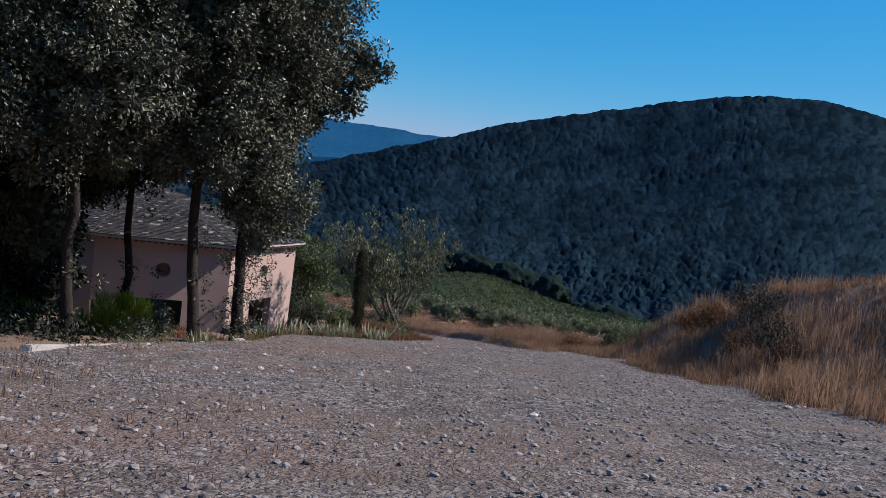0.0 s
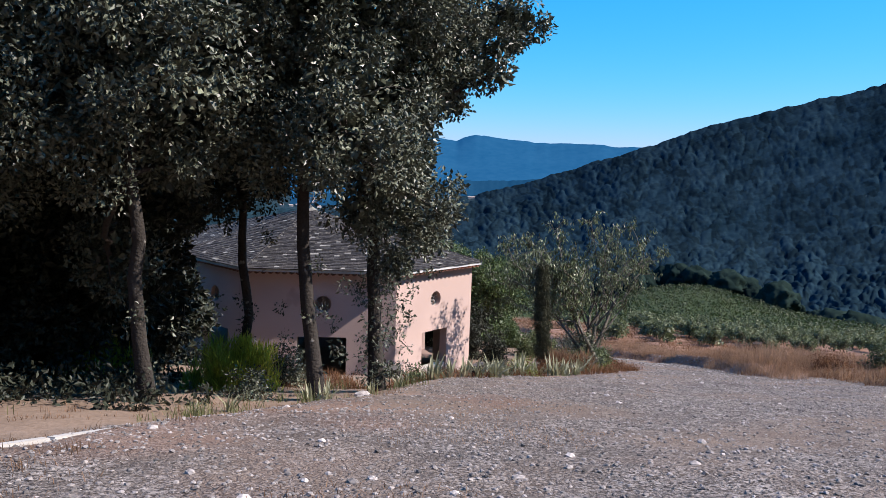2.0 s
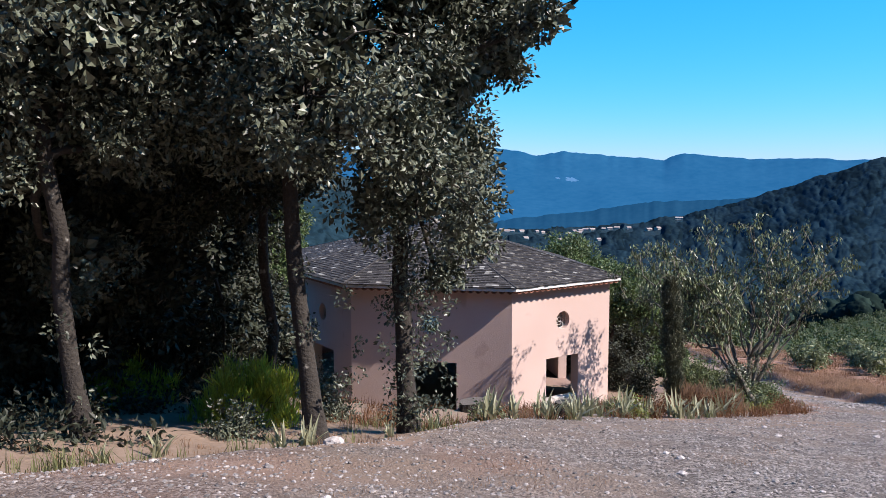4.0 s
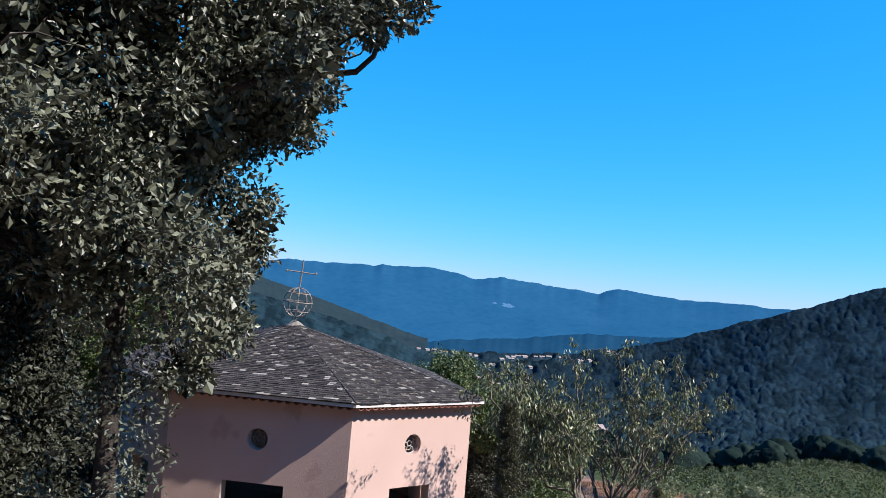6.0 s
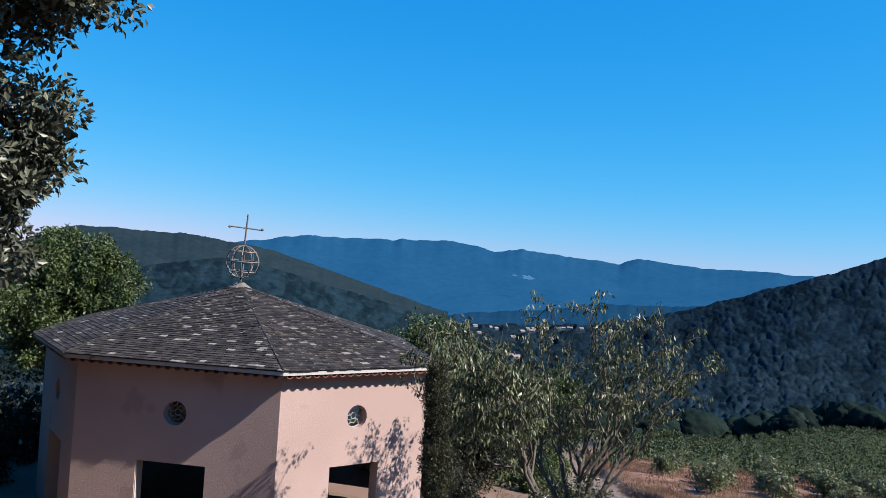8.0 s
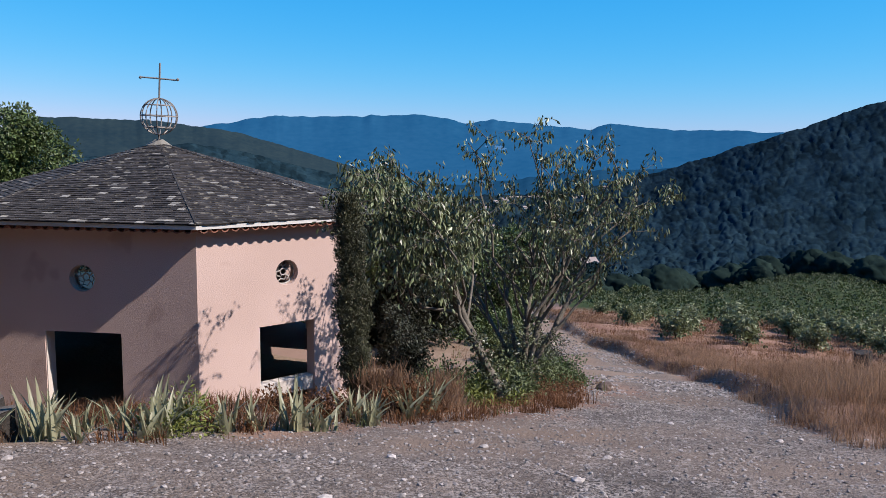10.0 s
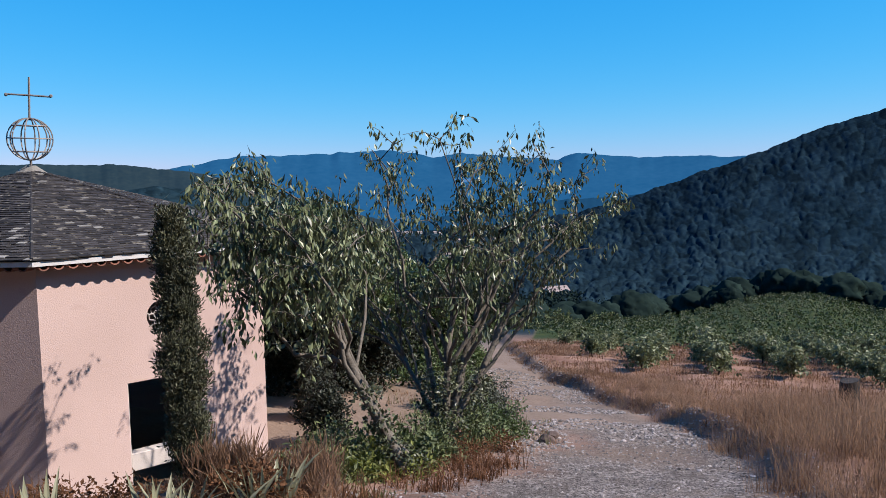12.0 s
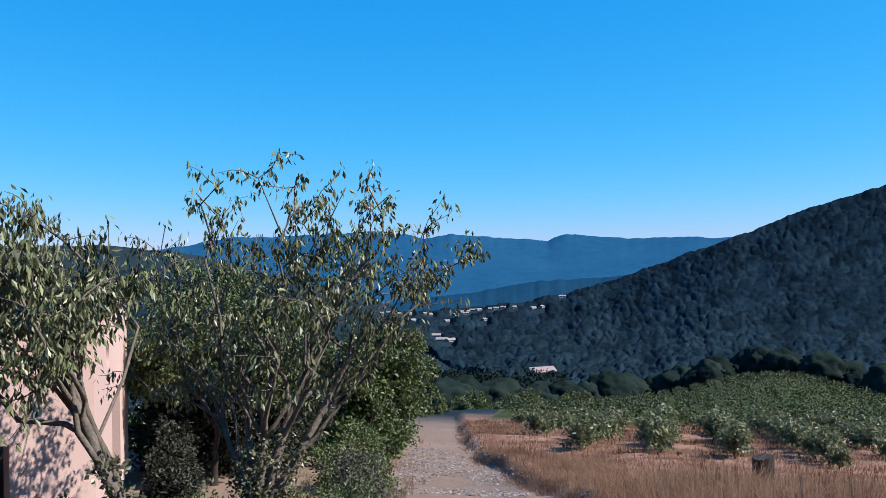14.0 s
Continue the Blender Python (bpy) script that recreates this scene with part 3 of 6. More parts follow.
def crowns(x, y, cell, seed):
    """Height and tone, 0 to 1, of round tree crowns standing one to a jittered cell."""
    i, j = np.floor(x / cell), np.floor(y / cell)
    best, tone = np.zeros(np.shape(x)), np.full(np.shape(x), 0.3)
    for a in (-1, 0, 1):
        for b in (-1, 0, 1):
            h = np.sin((i + a) * 127.1 + (j + b) * 311.7 + seed * 74.7) * 43758.5453
            h2, h3 = np.sin(h * 1.37 + 4.1) * 9631.7, np.sin(h * 0.73 + 1.7) * 7543.3
            u, v, w = h - np.floor(h), h2 - np.floor(h2), h3 - np.floor(h3)
            d = ((x / cell - i - a - u) ** 2 + (y / cell - j - b - v) ** 2) / (0.65 + 0.5 * w) ** 2
            high = np.sqrt(np.clip(1 - d, 0, 1)) * (0.35 + 0.65 * w)
            tone = np.where(high > best, u, tone)
            best = np.maximum(best, high)
    return best, tone


def rough_lump(seed):
    """A twenty-sided uneven lump, for what stands far off."""
    rng = np.random.default_rng(seed)
    g = (1 + 5 ** 0.5) / 2
    v = np.array([(s * 1.0, t * g, 0) for s in (-1, 1) for t in (-1, 1)] + [(0, s * 1.0, t * g) for s in (-1, 1) for t in (-1, 1)] + [(t * g, 0, s * 1.0) for s in (-1, 1) for t in (-1, 1)])
    d = np.linalg.norm(v[:, None] - v[None], axis=-1)
    f = [(a, b, c) for a in range(12) for b in range(a + 1, 12) for c in range(b + 1, 12) if d[a, b] < 2.1 and d[b, c] < 2.1 and d[a, c] < 2.1]
    f = np.array([q if np.dot(np.cross(v[q[1]] - v[q[0]], v[q[2]] - v[q[0]]), v[q[0]]) > 0 else q[::-1] for q in f])
    v = v / 1.902 * (1 + rng.uniform(-0.3, 0.25, (12, 1)))
    v[:, 2] = np.where(v[:, 2] < 0, v[:, 2] * 0.5, v[:, 2])
    return v, f


def scatter(shapes, places, sizes, rng, squash=(0.8, 1.2)):
    """Copies of rough shapes, turned and sized, as arrays."""
    vs, fs, base = [], [], 0
    pick = rng.integers(0, len(shapes), len(places))
    for k, (v, f) in enumerate(shapes):
        some = np.nonzero(pick == k)[0]
        if not len(some):
            continue
        a = rng.uniform(0, 2 * np.pi, len(some))
        c, s = np.cos(a), np.sin(a)
        x = v[None, :, 0] * c[:, None] - v[None, :, 1] * s[:, None]
        y = v[None, :, 0] * s[:, None] + v[None, :, 1] * c[:, None]
        z = np.broadcast_to(v[None, :, 2], x.shape) * rng.uniform(*squash, len(some))[:, None]
        w = np.stack([x, y, z], -1) * np.asarray(sizes)[some][:, None, None] + np.asarray(places)[some][:, None]
        vs.append(w.reshape(-1, 3))
        fs.append((f[None] + (np.arange(len(some)) * len(v))[:, None, None]).reshape(-1, f.shape[1]) + base)
        base += len(some) * len(v)
    return np.concatenate(vs), np.concatenate(fs)


SPOTS = [(11.0, 1500), (11.5, 1520), (11.9, 1490), (12.3, 1510), (14.0, 1560), (14.4, 1500), (16.6, 1500), (17.0, 1480), (17.4, 1520), (17.8, 1500), (16.9, 1400), (21.6, 1250), (22.2, 1230), (15.3, 820), (15.9, 810), (14.9, 900), (22.5, 330), (13.2, 1300), (15.6, 1250), (23.6, 1400), (18.6, 1450), (19.0, 1440), (19.5, 1460), (20.3, 1380), (12.9, 1530), (10.4, 1480), (16.2, 1420), (18.2, 1180)]


def canopy(name, az0, az1, step, rows, turns, starts, high, mat, label):
    """A closed canopy on a far slope, from a starting distance up to the skyline; crowns are shaped by view angle to
    look round from the camera.
    """
    az, t = np.meshgrid(np.arange(az0, az1, step), np.r_[np.linspace(0, 1, rows), 1.03])
    el, far = crest(az)
    start = np.interp(az, turns, starts)
    r = start * (far / start) ** t
    x, y = CX + r * np.sin(np.radians(az)), CY + r * np.cos(np.radians(az))
    base = land(x, y)
    rise = np.degrees(np.arctan2(base - 4.5, r))
    up = np.sign(rise + 9) * np.abs(rise + 9) ** 0.85
    tall = high * (1 + 0.35 * lattice(x, y, 60, 31)) * smooth(0.0, 0.06, t)
    grow = np.interp(rise, [-9, -3], [2.5, 1.0])
    wx, wy = az + 0.12 * lattice(az, up, 0.5, 35), up + 0.12 * lattice(az, up, 0.5, 36)
    (h1, t1), (h2, t2), (h3, t3) = crowns(wx, wy * 1.7, 0.34, 1), crowns(wx, wy * 1.6, 0.19, 2), crowns(wx, wy * 1.5, 0.8, 3)
    bump = (h1 * 0.12 * grow + h2 * 0.07 + h3 * 0.07 * grow) * (1 + 0.5 * lattice(az, up, 1.4, 37))
    for house_az, house_r in SPOTS:
        bump = bump * (1 - np.exp(-((az - house_az) / 0.4) ** 4) * smooth(house_r - 150, house_r - 60, r) * (1 - smooth(house_r + 8, house_r + 20, r)))
    tone = 0.42 * t1 + 0.26 * t2 + 0.22 * t3 + 0.10 * (0.5 + 0.5 * lattice(az, up * 2, 2.6, 38))
    z = base + np.tan(np.radians(bump * tall)) * r * np.interp(r, [150, 500], [1.6, 1.0]) - 0.5
    na = az.shape[1]
    i, j = np.meshgrid(np.arange(az.shape[0] - 1), np.arange(na - 1), indexing="ij")
    q = np.stack([i * na + j, i * na + j + 1, (i + 1) * na + j + 1, (i + 1) * na + j], -1).reshape(-1, 4)[:, ::-1]
    me = raw(name, np.stack([x, y, z], -1).reshape(-1, 3), q, mat, True)
    me.attributes.new("tone", "FLOAT", "POINT").data.foreach_set("value", tone.ravel().astype(np.float32))
    tagged(new(name, me), label, "woods", kind="stuff")


def hill_woods():
    rng = np.random.default_rng(4)
    canopy("hill_woods", 12, 68, 0.066, 300, [12, 16, 20, 72], [900, 420, 170, 150], 1.0, HAZE_HILL_TREE, "dark evergreen scrub wood covering the hill, tinted haze-blue")
    canopy("valley_woods", -34, 13, 0.1, 170, [-34, 0, 13], [210, 210, 260], 0.55, HAZE_VALLEY_TREE, "green woods on the valley sides, tinted haze-blue")
    # a belt of larger trees along the foot of the hill
    ba = rng.uniform(15, 52, 110)
    br = np.interp(ba, [15, 22, 28, 38, 46, 52], [72, 92, 118, 117, 112, 98]) + rng.uniform(0, 14, 110)
    bx, by = CX + br * np.sin(np.radians(ba)), CY + br * np.cos(np.radians(ba))
    bs = rng.uniform(1.5, 2.9, 110)
    domes = [blob_shape(4, k + 40) for k in range(4)]
    lv, lf = scatter(domes, np.c_[bx, by, land(bx, by) + bs * 0.5], bs, rng, (0.8, 1.15))
    tagged(new("foot_woods", raw("foot_woods", lv, lf, FOOT_TREE, True)), "belt of round dark trees along the foot of the hill", "woods", kind="stuff")
    # single trees in the near valley
    az = rng.uniform(-32, 26, 900)
    r = 110 * (330 / 110) ** rng.random(900)
    x, y = CX + r * np.sin(np.radians(az)), CY + r * np.cos(np.radians(az))
    size = (1.6 + 2.0 * rng.random(len(r))) * 0.8
    lv, lf = leaf_cloud(rng, np.c_[x, y, land(x, y) + size * 0.5], size * 1.1, 60, np.repeat(size * 0.3, 60)[:, None], 0.9, 0.1, 0.7)
    tagged(new("valley_trees", raw("valley_trees", lv, lf, FOOT_TREE)), "green trees in the near valley", "woods", kind="stuff")


hill_woods()


def village():
    """Pale houses scattered far down in the valley."""
    rng = random.Random(8)
    for k, (az, r) in enumerate(SPOTS):
        x, y = CX + r * math.sin(radians(az)), CY + r * math.cos(radians(az))
        w, d, h = rng.uniform(6, 12), rng.uniform(5, 8), rng.uniform(2.4, 3.6)
        if az == 22.5:
            w, d, h = 10, 6, 1.6
        house = thing("house", (x, y, ground_z(x, y) - 0.5), "small pale rendered house far down in the valley", "house", "valley houses")
        house.rotation_euler[2] = rng.uniform(-0.5, 0.5) if az != 22.5 else 0.1
        bm = bmesh.new()
        box_bm(bm, -w / 2, w / 2, -d / 2, d / 2, 0, h)
        part("wall", bm, HAZED_HOUSE_WALL, house)
        bm = bmesh.new()
        e = 0.5
        p = [bm.verts.new(c) for c in ((-w / 2 - e, -d / 2 - e, h + .05), (w / 2 + e, -d / 2 - e, h + .05), (w / 2 + e, d / 2 + e, h + .05), (-w / 2 - e, d / 2 + e, h + .05), (-w / 2 - e, 0, h + 2.0), (w / 2 + e, 0, h + 2.0))]
        for q in ((0, 1, 5, 4), (2, 3, 4, 5), (0, 4, 3), (1, 2, 5), (3, 2, 1, 0)):
            bm.faces.new([p[i] for i in q])
        part("roof", bm, HAZED_HOUSE_ROOF, house)


village()

# ---- chapel ----
EAVE = [(-5.75, -0.23), (-3.99, -4.14), (0.70, -5.71), (4.45, -3.64)]
EAVE += [(2 * CHAPEL[0] - x, 2 * CHAPEL[1] - y) for x, y in EAVE]
EAVE_Z, APEX_Z, BASE_Z, WALL_T = 2.90, 4.40, -1.35, 0.30
OVERHANG = 0.30


def inset(poly, d):
    out = []
    n = len(poly)
    for i in range(n):
        p, a, b = Vector(poly[i]), Vector(poly[i - 1]), Vector(poly[(i + 1) % n])
        u, w = (p - a).normalized(), (b - p).normalized()
        nu, nw = Vector((-u.y, u.x)), Vector((-w.y, w.x))
        k = (nu + nw) / (1 + nu.dot(nw))
        out.append(tuple(p + k * d))
    return out


WALL = inset(EAVE, OVERHANG)


def side_frame(a, b):
    """Origin at the middle of a side, x along it, y outward."""
    a, b = Vector((*a, 0)), Vector((*b, 0))
    u = (b - a).normalized()
    nrm = Vector((u.y, -u.x, 0))
    m = Matrix((u, nrm, Vector((0, 0, 1)))).transposed().to_4x4()
    m.translation = (a + b) / 2
    return m, (b - a).length


def build_chapel():
    chapel = thing("chapel", (0, 0, 0), "pink stucco octagonal chapel with a low slate roof and open doorways", "chapel")
    n = 8
    inner = inset(WALL, WALL_T)
    # middle of the doorway, its half width, its top; the round window's place
    doors = [(0.0, 0.80, 0.72, 0.0), (-0.03, 0.80, 0.72, 0.0), (0.0, 0.66, 0.72, 0.0), (0.4, 0.8, 0.72, -1.0), (0.0, 0.7, 0.72, 0.0), (0.0, 0.8, 0.72, 0.0), (0.0, 0.7, 0.72, 0.0), (0.4, 0.8, 0.72, 0.0)]
    oc_z, oc_r = 1.80, 0.265
    for i in range(n):
        m, ln = side_frame(WALL[i], WALL[(i + 1) % n])
        mi, li = side_frame(inner[i], inner[(i + 1) % n])
        dm, dh, top, ou = doors[i]
        bm = bmesh.new()
        z1 = EAVE_Z - 0.02
        edges = []

        def loop(points):
            vs = [bm.verts.new((px, 0, pz)) for px, pz in points]
            for k in range(len(vs)):
                edges.append(bm.edges.new((vs[k], vs[(k + 1) % len(vs)])))
        h = ln / 2
        loop([(-h, BASE_Z), (dm - dh, BASE_Z), (dm - dh, top), (dm + dh, top), (dm + dh, BASE_Z), (h, BASE_Z), (h, z1), (-h, z1)])
        # Unseen back sides stay solid so the front round windows look dark inside.
        pierced = i not in (4, 5, 6)
        if pierced:
            loop([(ou + oc_r * math.cos(2 * math.pi * k / 28), oc_z + oc_r * math.sin(2 * math.pi * k / 28)) for k in range(28)])
        bmesh.ops.triangle_fill(bm, edges=edges, use_beauty=True, use_dissolve=False)
        faces = bm.faces[:]
        ext = bmesh.ops.extrude_face_region(bm, geom=faces)
        moved = [e for e in ext["geom"] if isinstance(e, bmesh.types.BMVert)]
        for v in moved:
            v.co.y = -WALL_T
            if abs(abs(v.co.x) - h) < 1e-4:
                v.co.x = math.copysign(li / 2, v.co.x)
        bmesh.ops.transform(bm, matrix=m, verts=bm.verts)
        wall = part("wall", bm, STUCCO, chapel)
        # round window with iron tracery, set deep in the wall
        if pierced:
            win = new("window")
            win.parent = chapel
            win.matrix_local = m @ Matrix.Translation((ou, -0.16, oc_z))
            tagged(win, "deep round window with pale wrought tracery")
            ring = [[(oc_r * 0.97 * math.cos(a), 0, oc_r * 0.97 * math.sin(a), 0.018) for a in np.linspace(0, 2 * math.pi, 33)]]
            child("frame", raw("frame", *tubes(ring, 6), TRACERY), win)
            runs = []
            for k in range(5):
                a = 2 * math.pi * k / 5 + 0.3
                runs.append([(0.07 * math.cos(a), 0, 0.07 * math.sin(a), .014), (0.16 * math.cos(a + .25), 0, 0.16 * math.sin(a + .25), .014), (oc_r * math.cos(a), 0, oc_r * math.sin(a), .014)])
                runs.append([(0.16 * math.cos(a + .25), 0, 0.16 * math.sin(a + .25), .012), (0.17 * math.cos(a + .8), 0, 0.17 * math.sin(a + .8), .012), (0.12 * math.cos(a + 1.25), 0, 0.12 * math.sin(a + 1.25), .012)])
            runs.append([(0.07 * math.cos(a), 0, 0.07 * math.sin(a), .014) for a in np.linspace(0, 2 * math.pi, 13)])
            child("tracery", raw("tracery", *tubes(runs, 5), TRACERY), win)
        # lining of the left jamb only, its sunlight painted into a paler colour
        bm = bmesh.new()
        box_bm(bm, dm - dh - 0.004, dm - dh + 0.02, -WALL_T - 0.004, -0.015, BASE_Z, top - 0.01, m)
        part("jamb", bm, SUNLIT_RENDER, chapel, "door jamb lining in a painted sunlit tone")
        bm = bmesh.new()
        box_bm(bm, dm - dh + 0.02, dm + dh - 0.004, -WALL_T + 0.02, -0.04, -0.83, -0.52, m)
        if i == 2:
            bmesh.ops.bevel(bm, geom=bm.edges[:], offset=0.012, segments=1, affect="EDGES")
            part("ledge", bm, SUNLIT_RENDER, chapel, "masonry ledge across the opening in the same sunlit tone")
        else:
            bm.free()
        # fascia, soffit, cornice tiles
        me_, le = side_frame(EAVE[i], EAVE[(i + 1) % n])
        bm = bmesh.new()
        vs = box_bm(bm, -le / 2, le / 2, -0.035, 0.0, EAVE_Z - 0.055, EAVE_Z + 0.025)
        for v in vs:
            if v.co.y < -0.01:
                v.co.x *= 1 - 0.03 / le
        bmesh.ops.transform(bm, matrix=me_, verts=bm.verts)
        part("fascia", bm, FASCIA, chapel, "white painted eave board")
        bm = bmesh.new()
        o2 = inset(EAVE, 0.03)
        ring4 = [bm.verts.new((*o2[i], EAVE_Z - 0.03)), bm.verts.new((*o2[(i + 1) % n], EAVE_Z - 0.03)), bm.verts.new((*inner[(i + 1) % n], EAVE_Z - 0.03)), bm.verts.new((*inner[i], EAVE_Z - 0.03))]
        f = bm.faces.new(ring4)
        up = bmesh.ops.extrude_face_region(bm, geom=[f])
        bmesh.ops.translate(bm, vec=(0, 0, 0.025), verts=[e for e in up["geom"] if isinstance(e, bmesh.types.BMVert)])
        part("soffit", bm, TILE, chapel, "terracotta eave lining")
    # cornice tiles: one half-round tile, repeated under the eaves
    prof = [(0.092 * math.cos(a), -0.10 * math.sin(a)) for a in np.linspace(0, math.pi, 8)] + [(0.072 * math.cos(a), -0.08 * math.sin(a)) for a in np.linspace(math.pi, 0, 8)]
    bm = bmesh.new()
    ra, rb = [bm.verts.new((x, -0.13, z)) for x, z in prof], [bm.verts.new((x, 0.125, z)) for x, z in prof]
    for k in range(16):
        bm.faces.new((ra[k], ra[(k + 1) % 16], rb[(k + 1) % 16], rb[k]))
    bm.faces.new(ra), bm.faces.new(rb[::-1])
    bmesh.ops.recalc_face_normals(bm, faces=bm.faces)
    tile = bpy.data.meshes.new("cornice_tile")
    bm.to_mesh(tile), bm.free()
    tile.materials.append(TILE)
    for i in range(n):
        m, ln = side_frame(inset(EAVE, 0.15)[i], inset(EAVE, 0.15)[(i + 1) % n])
        count = int(ln / 0.21)
        for k in range(count):
            t = child("cornice_tile", tile, chapel)
            t.matrix_local = m @ Matrix.Translation(((k + 0.5 - count / 2) * ln / count, 0, EAVE_Z - 0.034))
    # roof deck
    bm = bmesh.new()
    ap = bm.verts.new((*CHAPEL, APEX_Z - 0.03))
    ap2 = bm.verts.new((*CHAPEL, APEX_Z - 0.12))
    lo = [bm.verts.new((*p, EAVE_Z + 0.0)) for p in inset(EAVE, 0.036)]
    for i in range(n):
        bm.faces.new((lo[i], lo[(i + 1) % n], ap))
        bm.faces.new((lo[(i + 1) % n], lo[i], ap2))
    roof = part("roof", bm, SLATE, chapel, "dark weathered slate roof with pale lichened slates")
    return chapel, roof


chapel, chapel_roof = build_chapel()
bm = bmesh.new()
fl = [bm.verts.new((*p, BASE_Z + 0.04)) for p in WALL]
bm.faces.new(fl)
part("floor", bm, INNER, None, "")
tagged(bpy.data.objects["floor"], "brown chapel floor", "floor", kind="structure")


def build_finial():
    f = thing("roof_finial", (*CHAPEL, APEX_Z), "iron wire globe with a cross on the roof peak", "finial")
    f.rotation_euler = (0.05, 0.02, 0.3)
    bm = bmesh.new()
    bmesh.ops.create_cone(bm, cap_ends=True, segments=10, radius1=0.34, radius2=0.10, depth=0.16, matrix=Matrix.Translation((0, 0, 0.03)))
    part("cap", bm, LICHEN, f, "pale mortar cap")
    R, zc = 0.47, 0.70
    for k in range(5):
        a = math.pi * k / 5
        run = [(R * math.cos(t) * math.cos(a), R * math.cos(t) * math.sin(a), zc + R * math.sin(t), 0.016) for t in np.linspace(0, 2 * math.pi, 41)]
        child("hoop", raw("hoop", *tubes([run], 5), IRON), f)
    for h in (-0.28, 0.02, 0.30):
        q = math.sqrt(R * R - h * h)
        run = [(q * math.cos(t), q * math.sin(t), zc + h, 0.016) for t in np.linspace(0, 2 * math.pi, 41)]
        child("band", raw("band", *tubes([run], 5), IRON), f)
    child("stem", raw("stem", *tubes([[(0, 0, 0.0, 0.03), (0, 0, 0.25, 0.03)]], 6), IRON), f)
    post = child("cross_post", raw("cross_post", *tubes([[(0, 0, 1.12, 0.026), (0.01, 0, 1.6, 0.026), (0.02, 0.0, 2.08, 0.024)]], 6), IRON), f)
    child("cross_arm", raw("cross_arm", *tubes([[(-0.44, 0.15, 1.69, 0.022), (0.01, 0, 1.68, 0.024), (0.44, -0.15, 1.66, 0.022)]], 6), IRON), f)
    for sx in (-1, 1):
        bm = bmesh.new()
        bmesh.ops.create_icosphere(bm, subdivisions=1, radius=0.045, matrix=Matrix.Translation((sx * 0.44, -sx * 0.15, 1.68)))
        part("arm_knob", bm, IRON, f)


build_finial()


# ---- trees ----


def oak(x, y, lean, trunk_r, blobs, seed, label, leaves=26000, leaf=0.088, mat=OAK_LEAF, sprigs=0, fork=0.5, name="oak_tree", group="oaks beside the chapel"):
    """Trunk, limbs and a crown of leaf clumps; blobs: (x, y, z, radius, flat) in the world, round which the crown gathers."""
    rng = np.random.default_rng(seed)
    z0 = ground_z(x, y) - 0.1
    tree = thing(name, (x, y, z0), label, "tree", group)
    o = np.array([x, y, z0])
    top = np.array(lean, float) - o
    run = bent(rng, (0, 0, 0), top, trunk_r * 0.7, trunk_r * 0.34, 14, 0.03)
    run[0, 3] *= 1.45
    run[1, 3] *= 1.12
    child("trunk", raw("trunk", *tubes([run], 12), BARK, True), tree)
    clumps, limbs, twigs = [], [], []
    per = leaves / sum(b[3] ** 2 for b in blobs)
    spread, counts = [], []
    for bx, by, bz, br, flat in blobs:
        c = np.array([bx, by, bz]) - o
        start = run[int(len(run) * (fork + rng.random() * (0.98 - fork)))]
        limb = bent(rng, start[:3], c, start[3] * 0.75, 0.03, 9, 0.12)
        limbs.append(limb)
        k = max(6, int(26 * br ** 1.6))
        d = rng.normal(0, 1, (k, 3))
        d /= np.linalg.norm(d, axis=1)[:, None]
        p = c + d * (br * rng.uniform(0.55, 1.0, (k, 1)) ** 0.6) * np.array([1, 1, flat])
        clumps.append(p)
        spread.append(rng.uniform(0.20, 0.38, k) * (0.7 + 0.3 * br))
        for q in p[:: 2]:
            s = limb[rng.integers(4, len(limb))]
            twigs.append(bent(rng, s[:3], q, 0.022, 0.006, 5, 0.12))
    cl, sp = np.concatenate(clumps), np.concatenate(spread)
    each = max(10, int(leaves * 1.1 / len(cl)))
    for limb in limbs:
        child("limb", raw("limb", *tubes([limb], 7), BARK, True), tree)
    tagged(child("twig_mass", raw("twig_mass", *tubes(twigs, 4), BARK), tree), kind="stuff")
    shell = leaf_cloud(rng, cl, sp, int(each * (1.25 if leaf < 0.1 else 1.0)), leaf, 0.55, 0.15)
    inside = [leaf_cloud(rng, [np.array(b[:3]) - o], 0.60 * b[3], int(360 * b[3] ** 2) + 8, 0.15, 0.8) for b in blobs]
    child("crown", raw("crown", *joined([shell] + inside), mat), tree)
    if sprigs:
        t = rng.random(sprigs) ** 1.3 * 0.55 + 0.05
        at = np.stack([np.interp(t, np.linspace(0, 1, len(run)), run[:, k]) for k in range(3)], 1)
        at[:, :2] += rng.normal(0, 0.30, (sprigs, 2)) + (0.16, -0.05)
        tagged(child("trunk_growth", raw("trunk_growth", *leaf_cloud(rng, at, 0.15, 34, 0.07, 0.5, 0.2), mat), tree, "leafy shoots along the trunk"), kind="stuff")
    return tree


GREY = "tall evergreen oak with dense grey-green leaves"
